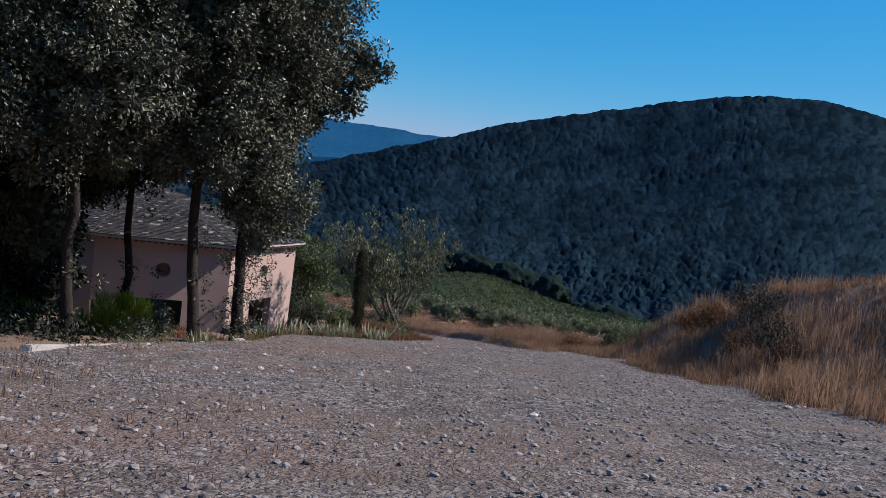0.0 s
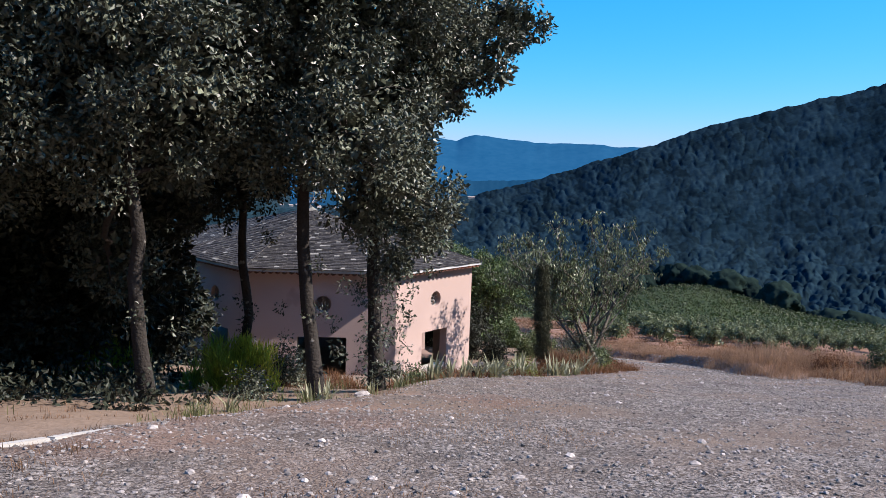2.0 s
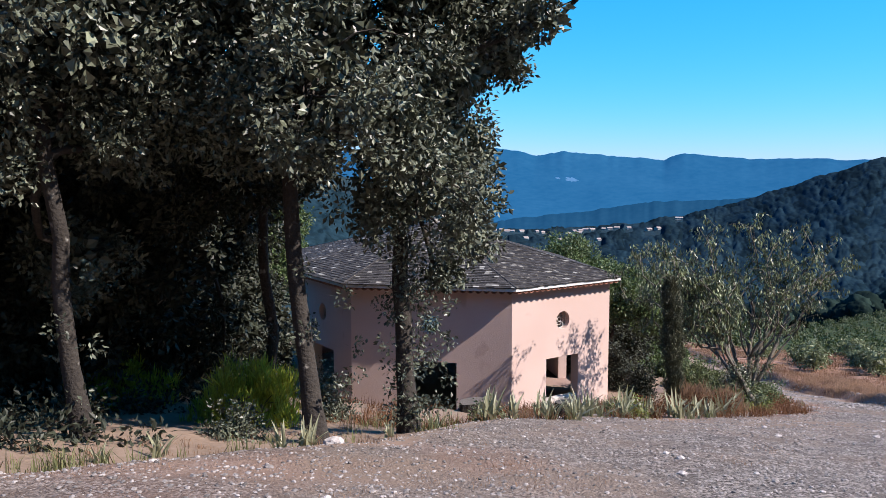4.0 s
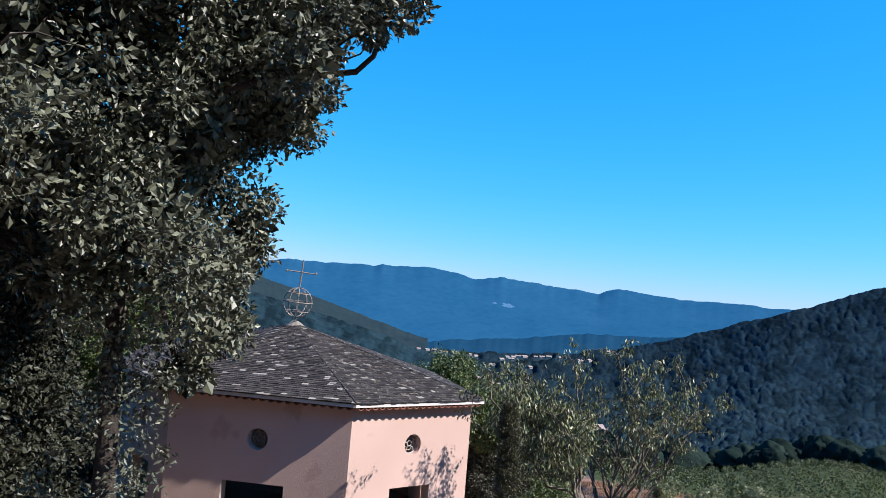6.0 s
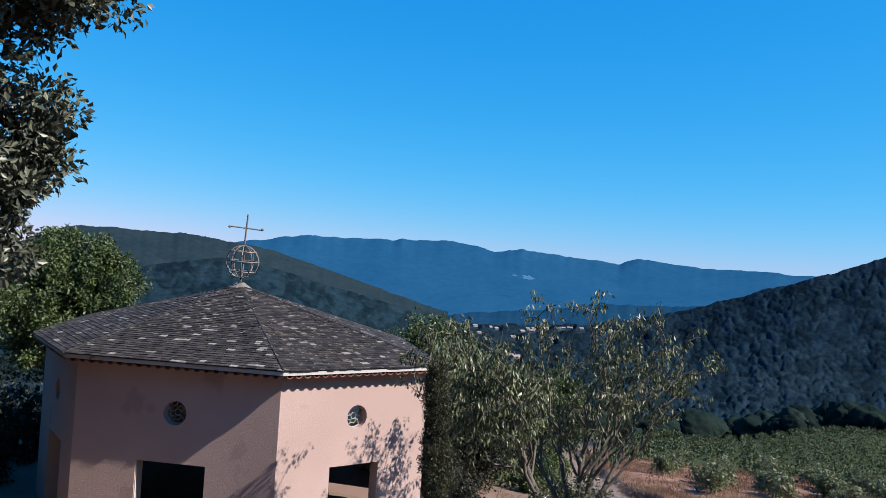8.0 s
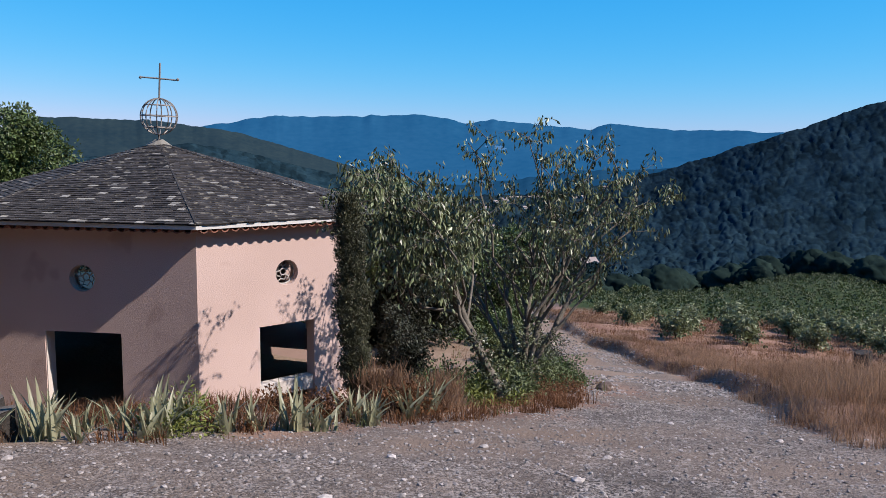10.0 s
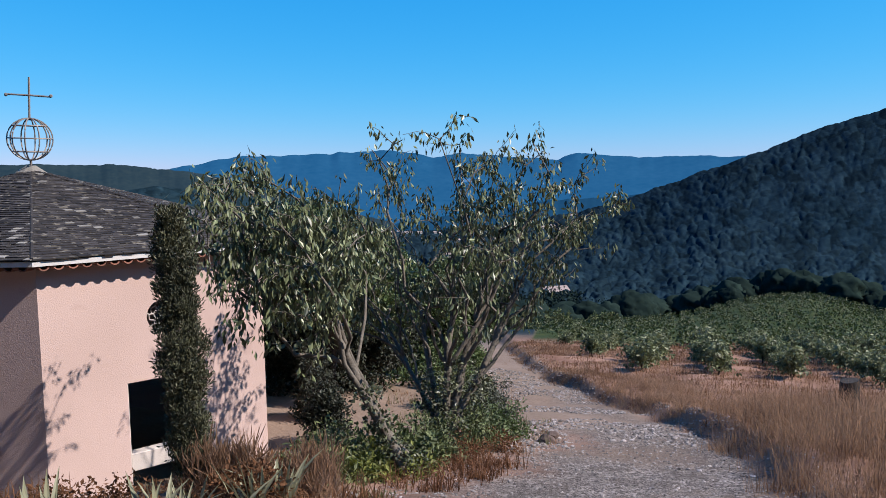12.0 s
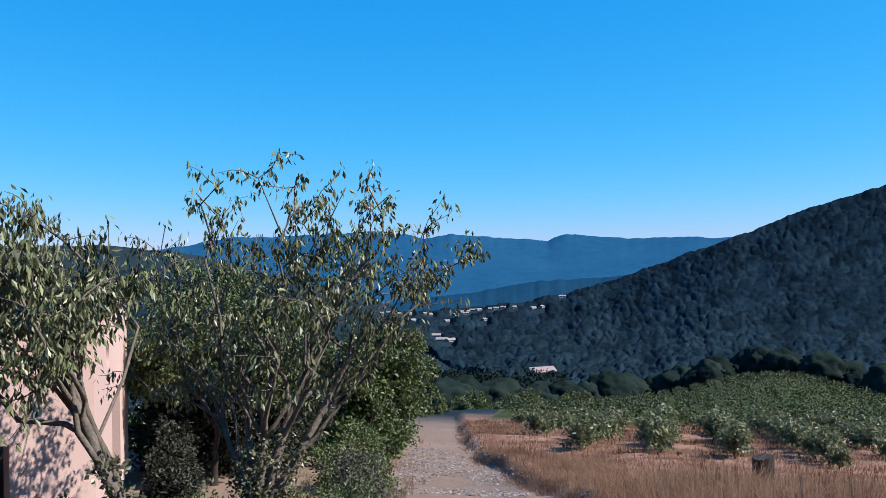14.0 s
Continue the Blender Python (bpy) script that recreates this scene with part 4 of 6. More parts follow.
oak(-3.15, -15.65, (-3.25, -15.80, 9.5), 0.20, [(-3.15, -16.00, 6.2, 1.35, .9), (-2.65, -16.10, 7.5, .85, .9), (-3.95, -15.50, 7.6, 1.4, .9), (-2.5, -15.4, 7.6, .6, .8), (-2.55, -15.90, 8.6, 1.1, .8), (-3.25, -16.60, 9.6, 1.6, .8), (-1.95, -14.70, 9.6, 1.1, .8), (-0.48, -15.75, 9.1, .42, .8), (-0.85, -15.60, 9.35, .65, .8), (-1.86, -14.10, 6.55, .42, .8), (-2.0, -14.05, 6.2, .28, .8), (-1.35, -16.5, 8.2, .42, .8), (-1.5, -16.2, 8.75, .5, .8), (-1.3, -14.2, 8.2, .42, .8), (-2.2, -14.3, 5.75, .35, .8), (-2.2, -14.6, 5.2, .35, .8), (-2.4, -14.6, 4.5, .35, .8), (-1.55, -15.00, 7.8, .4, .8), (-2.15, -15.10, 7.9, .55, .8), (-1.25, -14.30, 9.0, .5, .7), (-2.15, -15.40, 5.2, .4, .8), (-2.05, -14.50, 8.0, .7, .8), (-2.65, -14.50, 7.4, .9, .8), (-1.75, -13.90, 10.1, .8, .8), (-2.75, -15.50, 6.0, .6, .8), (-3.65, -16.20, 5.6, .5, .8), (-2.5, -14.90, 6.0, .35, .8), (-3.05, -16.30, 11.2, 2.0, .8), (-2.45, -15.70, 12.6, 1.6, .8)], 1, GREY + ", shoots up its trunk", 56000, sprigs=110)
# Last blob hangs above the view, added to shade the crowns behind it.
oak(-4.48, -16.50, (-4.73, -16.70, 9.6), 0.19, [(-5.03, -16.90, 7.0, 1.0, .9), (-4.43, -17.50, 7.4, 1.3, .9), (-5.73, -16.60, 7.8, 1.4, .9), (-4.53, -17.10, 9.2, 1.6, .8), (-5.73, -17.40, 9.4, 1.4, .8), (-4.93, -17.00, 11.4, 2.1, .8), (-5.13, -16.80, 13.0, 1.7, .8), (-3.4, -19.2, 12.4, .9, .8)], 2, GREY, 56000, sprigs=8)
oak(-5.16, -13.60, (-6.06, -13.50, 9.0), 0.15, [(-5.76, -13.70, 6.2, 1.3, .9), (-6.36, -13.30, 7.4, 1.5, .9), (-5.16, -13.50, 7.9, 1.4, .9), (-5.76, -13.60, 9.2, 1.6, .8), (-6.76, -14.50, 5.8, 1.0, .8), (-5.76, -13.50, 11.2, 2.0, .8)], 3, GREY + " and slim trunk", 32000, mat=DARK_SHADE_LEAF, sprigs=12)
oak(-7.28, -17.25, (-7.83, -17.45, 9.3), 0.17, [(-7.73, -17.25, 7.0, 1.2, .9), (-7.03, -18.05, 7.9, 1.4, .9), (-8.63, -17.45, 7.6, 1.6, .9), (-7.73, -17.65, 9.2, 1.8, .8), (-6.83, -16.85, 6.6, .8, .8), (-7.73, -15.85, 4.9, .7, .8), (-7.73, -17.45, 11.4, 2.2, .8)], 4, GREY, 40000, sprigs=10)
oak(-9.6, -16.6, (-9.8, -16.8, 9.3), 0.18, [(-9.5, -16.6, 6.6, 1.3, .9), (-10.4, -17.6, 7.4, 1.8, .9), (-9.0, -16.4, 8.2, 1.7, .9), (-9.8, -17.0, 9.6, 1.9, .8), (-10.8, -17.4, 4.9, 1.0, .8)], 5, GREY, 26000)
oak(-8.2, -12.6, (-8.4, -12.8, 8.4), 0.17, [(-8.2, -12.9, 5.2, 1.7, .9), (-9.2, -12.6, 6.6, 1.9, .9), (-7.2, -12.4, 6.8, 1.7, .9), (-8.4, -12.8, 8.2, 1.9, .8), (-7.4, -13.4, 4.4, 1.0, .8), (-7.4, -11.6, 3.2, 1.2, .9), (-6.6, -10.6, 2.8, 1.0, .9), (-8.8, -13.4, 3.4, 1.2, .9)], 6, GREY + ", leaves painted shade-dark, behind the others", 24000, 0.15, DARK_SHADE_LEAF)
oak(-11.5, -11.5, (-11.6, -11.6, 8.0), 0.2, [(-11.5, -11.5, 4.6, 2.2, 1), (-12.8, -12.5, 6.4, 2.2, .9), (-10.4, -11.0, 6.8, 2.2, .9), (-11.6, -11.8, 8.6, 2.2, .8), (-10.6, -12.6, 3.6, 1.3, .9)], 7, GREY + ", leaves painted shade-dark, behind the others", 22000, 0.15, DARK_SHADE_LEAF)
oak(-10.0, -6.5, (-10.2, -6.6, 6.6), 0.2, [(-10.0, -6.8, 2.6, 2.0, 1), (-11.2, -6.2, 4.6, 2.2, .9), (-8.8, -6.8, 4.8, 2.0, .9), (-10.2, -6.6, 6.4, 2.2, .8), (-9.0, -8.0, 2.2, 1.4, .9)], 8, GREY + ", leaves painted shade-dark, beside the chapel", 20000, mat=DARK_SHADE_LEAF)
oak(-14.5, -17.5, (-14.6, -17.6, 8.4), 0.2, [(-14.4, -17.8, 5.0, 2.0, 1), (-15.4, -18.4, 7.0, 2.2, .9), (-13.6, -17.0, 7.4, 2.2, .9), (-14.6, -17.8, 9.4, 2.2, .8)], 9, GREY + ", leaves painted shade-dark, behind the others", 20000, 0.15, DARK_SHADE_LEAF)
oak(-8.3, -2.6, (-8.4, -2.6, 4.4), 0.18, [(-8.2, -2.8, 0.6, 1.5, 1), (-8.9, -2.4, 2.2, 1.7, .9), (-8.0, -2.2, 3.4, 1.4, .9), (-9.2, -3.6, 3.6, 1.6, .8), (-8.0, -4.4, 0.6, 1.2, 1)], 15, GREY + ", leaves painted shade-dark, close to the chapel", 20000, mat=DARK_SHADE_LEAF)
# The last three blobs, out of view, are added to shade the chapel wall.
oak(-7.0, -5.6, (-7.0, -5.6, 4.6), 0.16, [(-6.6, -5.8, 0.2, 1.5, 1), (-6.3, -5.4, 2.2, 1.4, .9), (-7.4, -5.6, 3.6, 1.6, .9), (-6.9, -5.0, 4.8, 1.5, .8), (-7.6, -6.6, 1.2, 1.4, 1), (-6.2, -6.8, 6.4, 1.7, .8), (-7.2, -4.2, 6.6, 1.7, .8), (-5.4, -8.2, 6.8, 1.5, .8)], 18, GREY + ", leaves painted shade-dark, close to the chapel", 32000, 0.13, DARK_SHADE_LEAF)
oak(-9.2, -9.4, (-9.3, -9.5, 6.4), 0.18, [(-9.2, -9.6, 2.2, 1.8, 1), (-10.2, -9.2, 4.0, 2.0, .9), (-8.4, -9.2, 5.0, 1.9, .9), (-9.3, -9.6, 6.8, 2.0, .8)], 16, GREY + ", leaves painted shade-dark, behind the others", 22000, 0.15, DARK_SHADE_LEAF)
oak(-13.2, -14.6, (-13.2, -14.8, 7.4), 0.18, [(-13.0, -14.8, 3.6, 2.0, 1), (-14.2, -14.2, 5.4, 2.2, .9), (-12.2, -14.2, 6.0, 2.0, .9), (-13.0, -14.8, 8.2, 2.2, .8)], 17, GREY + ", leaves painted shade-dark, behind the others", 20000, 0.15, DARK_SHADE_LEAF)
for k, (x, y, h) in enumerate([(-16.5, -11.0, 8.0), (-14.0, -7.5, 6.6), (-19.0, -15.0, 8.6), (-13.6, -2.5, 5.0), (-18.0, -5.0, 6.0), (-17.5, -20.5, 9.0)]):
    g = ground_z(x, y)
    oak(x, y, (x, y - 0.1, h), 0.2, [(x, y - 0.3, g + 1.6, 2.0, 1), (x - 1.0, y, g + 3.4, 2.3, .9), (x + 1.1, y, g + 3.6, 2.2, .9), (x, y - 0.2, h, 2.3, .8), (x + 0.6, y - 1.4, g + 1.4, 1.5, 1)], 180 + k, GREY + ", leaves painted shade-dark, in the wood behind", 9000, 0.20, DARK_SHADE_LEAF)
GREEN = "broad green tree behind the chapel"
oak(-8.4, 13.0, (-8.3, 13.2, 4.6), 0.22, [(-8.6, 13.0, 1.8, 2.2, .9), (-7.2, 13.4, 3.2, 2.0, .9), (-9.6, 12.6, 3.4, 2.2, .9), (-8.2, 13.2, 4.6, 1.8, .8), (-6.6, 12.6, 1.6, 1.5, .9)], 10, GREEN, 36000, 0.15, OAK_GREEN, name="broadleaf_tree", group="trees behind the chapel")
oak(-12.6, 9.0, (-12.6, 9.0, 4.4), 0.22, [(-12.6, 9.0, 1.6, 2.4, .9), (-11.2, 9.4, 3.2, 2.2, .9), (-13.8, 8.6, 3.6, 2.4, .9), (-12.4, 9.0, 4.8, 2.0, .8)], 11, GREEN, 22000, 0.13, OAK_GREEN, name="broadleaf_tree", group="trees behind the chapel")
oak(6.0, 8.0, (6.1, 8.2, 2.4), 0.16, [(5.8, 8.0, 0.4, 1.7, .9), (6.9, 8.4, 1.1, 1.6, .9), (5.4, 7.6, 1.7, 1.5, .8), (6.3, 8.0, 2.3, 1.4, .8), (7.9, 9.0, -0.2, 1.6, .9), (8.4, 8.6, 1.0, 1.2, .9)], 12, GREEN, 24000, 0.12, OAK_GREEN, name="broadleaf_tree", group="trees behind the chapel")
oak(11.6, 9.4, (11.7, 9.6, 0.4), 0.15, [(11.5, 9.8, -1.9, 1.4, 1), (12.5, 10.4, -0.7, 1.2, .9), (11.3, 9.2, -0.3, 1.5, .9), (12.0, 9.8, 0.2, 1.1, .8), (10.2, 9.0, -1.5, 1.6, 1), (10.9, 8.6, -2.4, 1.2, .9)], 13, "dense dark green bushy tree beside the track", 26000, 0.12, OAK_GREEN, name="broadleaf_tree", group="trees beside the track")
oak(6.0, 1.8, (6.2, 1.9, 0.6), 0.12, [(5.9, 1.6, 1.4, 1.1, .8), (6.8, 2.2, 1.6, 1.2, .8), (7.6, 1.6, 1.2, 1.1, .8), (6.0, 2.2, 1.8, 1.1, .9), (7.2, 0.8, 0.9, .9, .8), (5.2, 2.6, 1.2, 1.2, .8)], 114, "dense green bushy tree over a dark hollow behind the fruit trees", 26000, 0.11, OAK_GREEN, name="broadleaf_tree", group="trees beside the track")
# The hollow's shade is painted in through the darker leaf colour.
oak(7.0, 4.8, (7.0, 5.0, 0.9), 0.14, [(7.0, 4.8, -1.2, 1.5, 1), (8.2, 5.4, -0.4, 1.4, .9), (6.0, 4.4, -0.3, 1.4, .9), (7.2, 5.0, 0.7, 1.3, .8), (5.2, 4.6, -1.2, 1.4, 1), (4.9, 4.8, 0.4, 1.3, .9), (5.8, 4.6, -1.6, 1.3, 1)], 14, "dense bushy tree with shade-dark leaves behind the fruit trees", 26000, 0.11, DARK_SHADE_LEAF, name="broadleaf_tree", group="trees beside the track")


def fruit_tree(x, y, stems, boughs, seed, label, leaves=5200, ivy=True):
    """Several pale leaning stems with airy boughs of long hanging leaves; stems and bough ends in the world."""
    rng = np.random.default_rng(seed)
    z0 = ground_z(x, y) - 0.08
    o = np.array([x, y, z0])
    tree = thing("fruit_tree", (x, y, z0), label, "tree", "fruit trees by the chapel")
    tips, runs = [], []
    for *way, r in stems:
        way = np.array([(x + rng.normal(0, .1), y + rng.normal(0, .1), z0)] + [way[k:k + 3] for k in range(0, len(way), 3)]) - o
        t = np.linspace(0, len(way) - 1, 12)
        run = np.c_[[np.interp(t, np.arange(len(way)), way[:, k]) for k in range(3)]].T
        run[1:-1, :2] += np.cumsum(rng.normal(0, 0.022, (10, 2)), 0)
        run = np.c_[run, np.linspace(r, r * 0.45, 12)]
        runs.append(run)
        child("trunk", raw("trunk", *tubes([run], 8), PALE_BARK, True), tree)
    twigs = []
    for bx, by, bz in boughs:
        e = np.array([bx, by, bz - (0.18 if bz > 3.5 else 0.0)]) - o
        best = min(runs, key=lambda r: np.linalg.norm(r[-1, :3] - e))
        s = best[rng.integers(5, len(best))]
        b = bent(rng, s[:3], e, s[3] * 0.6, 0.008, 9, 0.16, -0.05)
        child("branch", raw("branch", *tubes([b], 6), PALE_BARK, True), tree)
        for k in range(9):
            p = b[rng.integers(3, 9)]
            d = rng.normal(0, 1, 3) * (1, 1, 0.8) + (e - s[:3]) / (np.linalg.norm(e - s[:3]) + .1) * 0.7
            t = p[:3] + d / np.linalg.norm(d) * rng.uniform(0.25, 0.65)
            w = bent(rng, p[:3], t, 0.008, 0.003, 5, 0.12)
            twigs.append(w)
            tips += [w[k2, :3] for k2 in (1, 2, 3, 4)]
        tips += [b[k2, :3] for k2 in (5, 6, 7, 8)]
    tagged(child("twig_mass", raw("twig_mass", *tubes(twigs, 4), PALE_BARK), tree), kind="stuff")
    tips = np.array(tips)
    child("crown", raw("crown", *leaf_cloud(rng, tips, 0.13, max(3, int(leaves * 1.05) // len(tips)), 0.104, 0.38, 2.2), PEACH_LEAF), tree)
    if ivy:
        low = np.concatenate([r[:6, :3] for r in runs])
        child("ivy", raw("ivy", *leaf_cloud(rng, low + rng.normal(0, .05, low.shape), 0.16, 80, 0.055, 0.8), IVY_LEAF), tree, "pale ivy round the stems")
    return tree


fruit_tree(6.64, -7.62, [(6.98, -7.0, 2.65, .075), (7.56, -6.9, 2.62, .085), (8.03, -6.8, 2.25, .07), (6.51, -6.0, 2.16, .06), (6.19, -5.6, 1.87, .05)],
           [(5.45, -5.4, 4.28), (5.91, -5.8, 4.73), (6.29, -6.4, 4.85), (6.75, -7.0, 4.84), (7.3, -6.2, 4.79), (7.43, -7.4, 4.46), (7.96, -6.6, 4.68), (8.2, -7.2, 4.75), (8.68, -6.4, 4.66), (8.17, -7.6, 4.13), (9.13, -6.6, 4.08), (8.79, -7.4, 3.57), (9.74, -6.8, 3.5), (9.1, -6.2, 3.02), (8.07, -7.6, 3.12), (7.8, -6.2, 3.67), (6.95, -7.4, 3.77), (6.61, -6.2, 3.95), (7.44, -5.8, 4.3), (7.9, -7.0, 3.91), (8.79, -5.8, 3.47), (8.17, -6.0, 2.51), (7.24, -7.9, 3.01), (5.54, -5.0, 2.6), (5.3, -5.2, 2.45), (6.41, -5.0, 2.6), (6.4, -7.2, 2.4), (5.2, -4.9, 3.2), (4.9, -4.7, 2.9), (5.6, -5.0, 3.6), (5.81, -5.0, 3.0), (6.2, -5.1, 3.5), (7.3, -5.8, 2.3), (7.7, -6.4, 2.0)], 21, "sprawling fruit tree with pale stems and long drooping leaves", 9000)
fruit_tree(5.75, -9.75, [(5.27, -9.7, 1.14, 4.68, -9.5, 2.21, 4.33, -9.3, 3.1, .08), (5.25, -9.65, 1.1, 4.85, -9.4, 2.2, 4.75, -9.1, 3.1, .05)],
           [(3.7, -7.0, 3.9), (3.9, -6.7, 4.1), (3.6, -7.3, 4.2), (3.3, -6.8, 3.5), (3.63, -9.4, 4.25), (3.9, -9.0, 4.1), (4.0, -9.8, 3.94), (4.22, -9.2, 3.98), (4.59, -9.6, 3.74), (4.93, -9.0, 3.6), (5.23, -9.3, 3.6), (5.48, -8.8, 3.45), (3.75, -9.6, 3.47), (4.01, -10.0, 3.05), (4.04, -8.8, 3.31), (3.68, -9.6, 2.75), (4.65, -9.3, 2.72), (4.45, -9.8, 3.51), (3.75, -9.0, 3.75), (3.42, -9.2, 3.82), (3.5, -9.4, 3.25), (4.35, -10.0, 2.81), (4.74, -8.9, 3.17)], 22, "leaning fruit tree with a bent ivy-clad stem near the chapel wall", 6600)


def cypress(x, y, h, r, seed):
    rng = np.random.default_rng(seed)
    z0 = ground_z(x, y) - 0.05
    tree = thing("cypress", (x, y, z0), "slim columnar dark cypress in front of the chapel", "tree")
    child("trunk", raw("trunk", *tubes([bent(rng, (0, 0, 0), (-0.12, 0.1, h * 0.9), 0.07, 0.02, 9, 0.02)], 7), PALE_BARK, True), tree)
    t = rng.random(1000) ** 0.9
    a = rng.uniform(0, 2 * np.pi, 1000)
    rad = r * (0.55 + 0.5 * np.sin(np.pi * np.clip(t * 0.85 + 0.12, 0, 1))) * rng.uniform(0.5, 1.2, 1000) * (1 + 0.15 * np.sin(t * 17) + 0.12 * np.sin(t * 41 + a))
    c = np.c_[rad * np.cos(a) - 0.12 * t, rad * np.sin(a) + 0.1 * t, 0.25 + t * (h - 0.3)]
    v, f = leaf_cloud(rng, c, 0.065, 36, 0.044, 0.3, -1.2)
    child("crown", raw("crown", v, f, CYPRESS_LEAF), tree)


cypress(3.16, -10.7, 2.98, 0.175, 31)


def shrub(x, y, w, h, seed, mat, label, name="shrub", group="shrubs by the chapel", leaf=0.06, n=60, droop=0.0, lift=0.0, wide=0.5):
    rng = np.random.default_rng(seed)
    z0 = ground_z(x, y) - 0.05 + lift
    bush = thing(name, (x, y, z0), label, "bush", group)
    k = max(14, int(n * w * h))
    d = rng.normal(0, 1, (k, 3))
    d /= np.linalg.norm(d, axis=1)[:, None]
    d[:, 2] = np.abs(d[:, 2])
    c = d * rng.uniform(0.45, 1.0, (k, 1)) * np.array([w / 2, w / 2, h * 0.92]) * rng.uniform(0.75, 1.08, (k, 1))
    stems = [bent(rng, (rng.normal(0, .06), rng.normal(0, .06), 0), q, 0.016, 0.004, 5, 0.1) for q in c[:: 3]]
    tagged(child("stem_mass", raw("stem_mass", *tubes(stems, 4), BARK), bush), kind="stuff")
    child("foliage", raw("foliage", *leaf_cloud(rng, c, 0.17, 46, leaf, wide, droop), mat), bush)


for k, (x, y, w, h) in enumerate([(-6.4, -3.9, 1.6, 2.3), (-7.4, -1.6, 2.2, 2.8), (-7.5, 0.9, 2.4, 3.2), (-6.9, 3.6, 2.4, 3.0)]):
    shrub(x, y, w, h, 240 + k, DARK_SHADE_LEAF, "tall bush with shade-dark leaves close to the chapel wall", group="bushes beside the chapel", leaf=0.13, n=14)
SH = "low green shrub at the foot of the chapel bank"
shrub(5.3, -3.2, 1.1, 1.9, 41, DARK_SHADE_LEAF, "dark upright shrub at the corner of the chapel", leaf=0.08)
shrub(5.3, -1.0, 1.1, 2.0, 141, DARK_SHADE_LEAF, "dark upright shrub at the corner of the chapel", leaf=0.08)
shrub(4.9, -9.3, 1.5, 0.8, 42, SHRUB_LEAF, SH)
shrub(6.0, -8.6, 1.6, 0.7, 43, SHRUB_LEAF, SH)
shrub(7.0, -7.2, 1.5, 0.9, 44, SHRUB_LEAF, SH)
shrub(7.9, -6.1, 1.3, 0.8, 45, OAK_GREEN, SH)
shrub(5.0, -9.9, 1.1, 0.45, 146, LIME_LEAF, "low yellow-green weeds at the gravel edge", leaf=0.075)
shrub(4.4, -9.9, 1.3, 0.55, 147, SHRUB_LEAF, SH, leaf=0.10, wide=0.3)
shrub(5.6, -9.2, 1.3, 0.6, 149, SHRUB_LEAF, SH, leaf=0.09)
shrub(7.3, -8.0, 0.9, 0.35, 150, RUST_WEED, "low rust-brown weeds at the gravel edge", leaf=0.05)
shrub(4.0, -10.8, 0.9, 0.4, 151, RUST_WEED, "low rust-brown weeds at the gravel edge", leaf=0.05)
shrub(1.1, -13.4, 0.9, 0.5, 152, LIME_LEAF, "yellowing bushy weed among the irises", leaf=0.05)
shrub(2.2, -11.6, 0.8, 0.4, 153, RUST_WEED, "low rust-brown weeds at the gravel edge", leaf=0.05)
shrub(3.7, -11.4, 1.1, 0.55, 154, RUST_WEED, "rust-brown bushy dry weeds beside the cypress", leaf=0.055, n=110)
shrub(4.3, -10.9, 1.0, 0.5, 155, DRY_GRASS, "tan clump of dry grass beside the cypress", leaf=0.20, n=80, droop=-2.0, wide=0.06)
shrub(3.5, -10.9, 0.9, 0.6, 156, DRY_GRASS, "tan clump of dry grass beside the cypress", leaf=0.22, n=90, droop=-2.0, wide=0.06)
shrub(2.7, -11.9, 0.9, 0.4, 157, RUST_WEED, "rust-brown bushy dry weeds beside the cypress", leaf=0.05, n=110)
shrub(5.6, -9.8, 0.9, 0.35, 46, LIME_LEAF, "low yellow-green weeds at the gravel edge")
shrub(6.6, -8.6, 0.9, 0.4, 47, RUST_WEED, "low rust-brown weeds at the gravel edge", leaf=0.04)
shrub(8.6, -3.2, 1.6, 1.3, 49, OAK_LEAF, "dull green scrub under the fruit trees")
shrub(9.2, 0.5, 2.2, 1.5, 50, SHRUB_LEAF, "dull green scrub beside the track", leaf=0.08)
shrub(10.0, 5.0, 2.0, 1.5, 51, OAK_GREEN, "dull green scrub beside the track", leaf=0.09)
shrub(-5.6, -14.4, 1.9, 1.1, 53, BROOM_LEAF, "bright yellow-green broom bush under the oaks", leaf=0.20, n=70, droop=-2.4, wide=0.1)
shrub(-8.2, -12.4, 2.2, 1.1, 54, BROOM_LEAF, "bright yellow-green broom bush under the oaks", leaf=0.20, n=70, droop=-2.4, wide=0.1)
shrub(-4.4, -13.4, 1.0, 1.2, 55, OAK_LEAF, "grey-green sapling under the oaks")
shrub(-5.6, -16.2, 1.0, 0.6, 57, OAK_LEAF, "grey-green low growth under the oaks")
shrub(-1.6, -13.8, 0.8, 0.5, 58, SHRUB_LEAF, SH)
for k, (x, y, w, h) in enumerate([(5.7, -24.0, 1.5, 0.8), (6.6, -23.2, 1.6, 0.9), (4.7, -24.9, 1.3, 0.7), (7.4, -22.6, 1.5, 0.8), (8.6, -21.4, 1.5, 0.9)]):
    shrub(x, y, w, h, 260 + k, DARK_SHADE_LEAF, "dark thorny scrub in the grass of the bank", group="scrub on the bank", leaf=0.05, n=40)
shrub(7.6, -21.2, 1.2, 0.7, 164, RUST_WEED, "brown dry scrub on the bank", leaf=0.06)
shrub(9.4, -19.4, 1.4, 0.8, 165, RUST_WEED, "brown dry scrub on the bank", leaf=0.06)
shrub(5.4, -23.4, 1.1, 0.6, 166, RUST_WEED, "brown dry scrub on the bank", leaf=0.06)
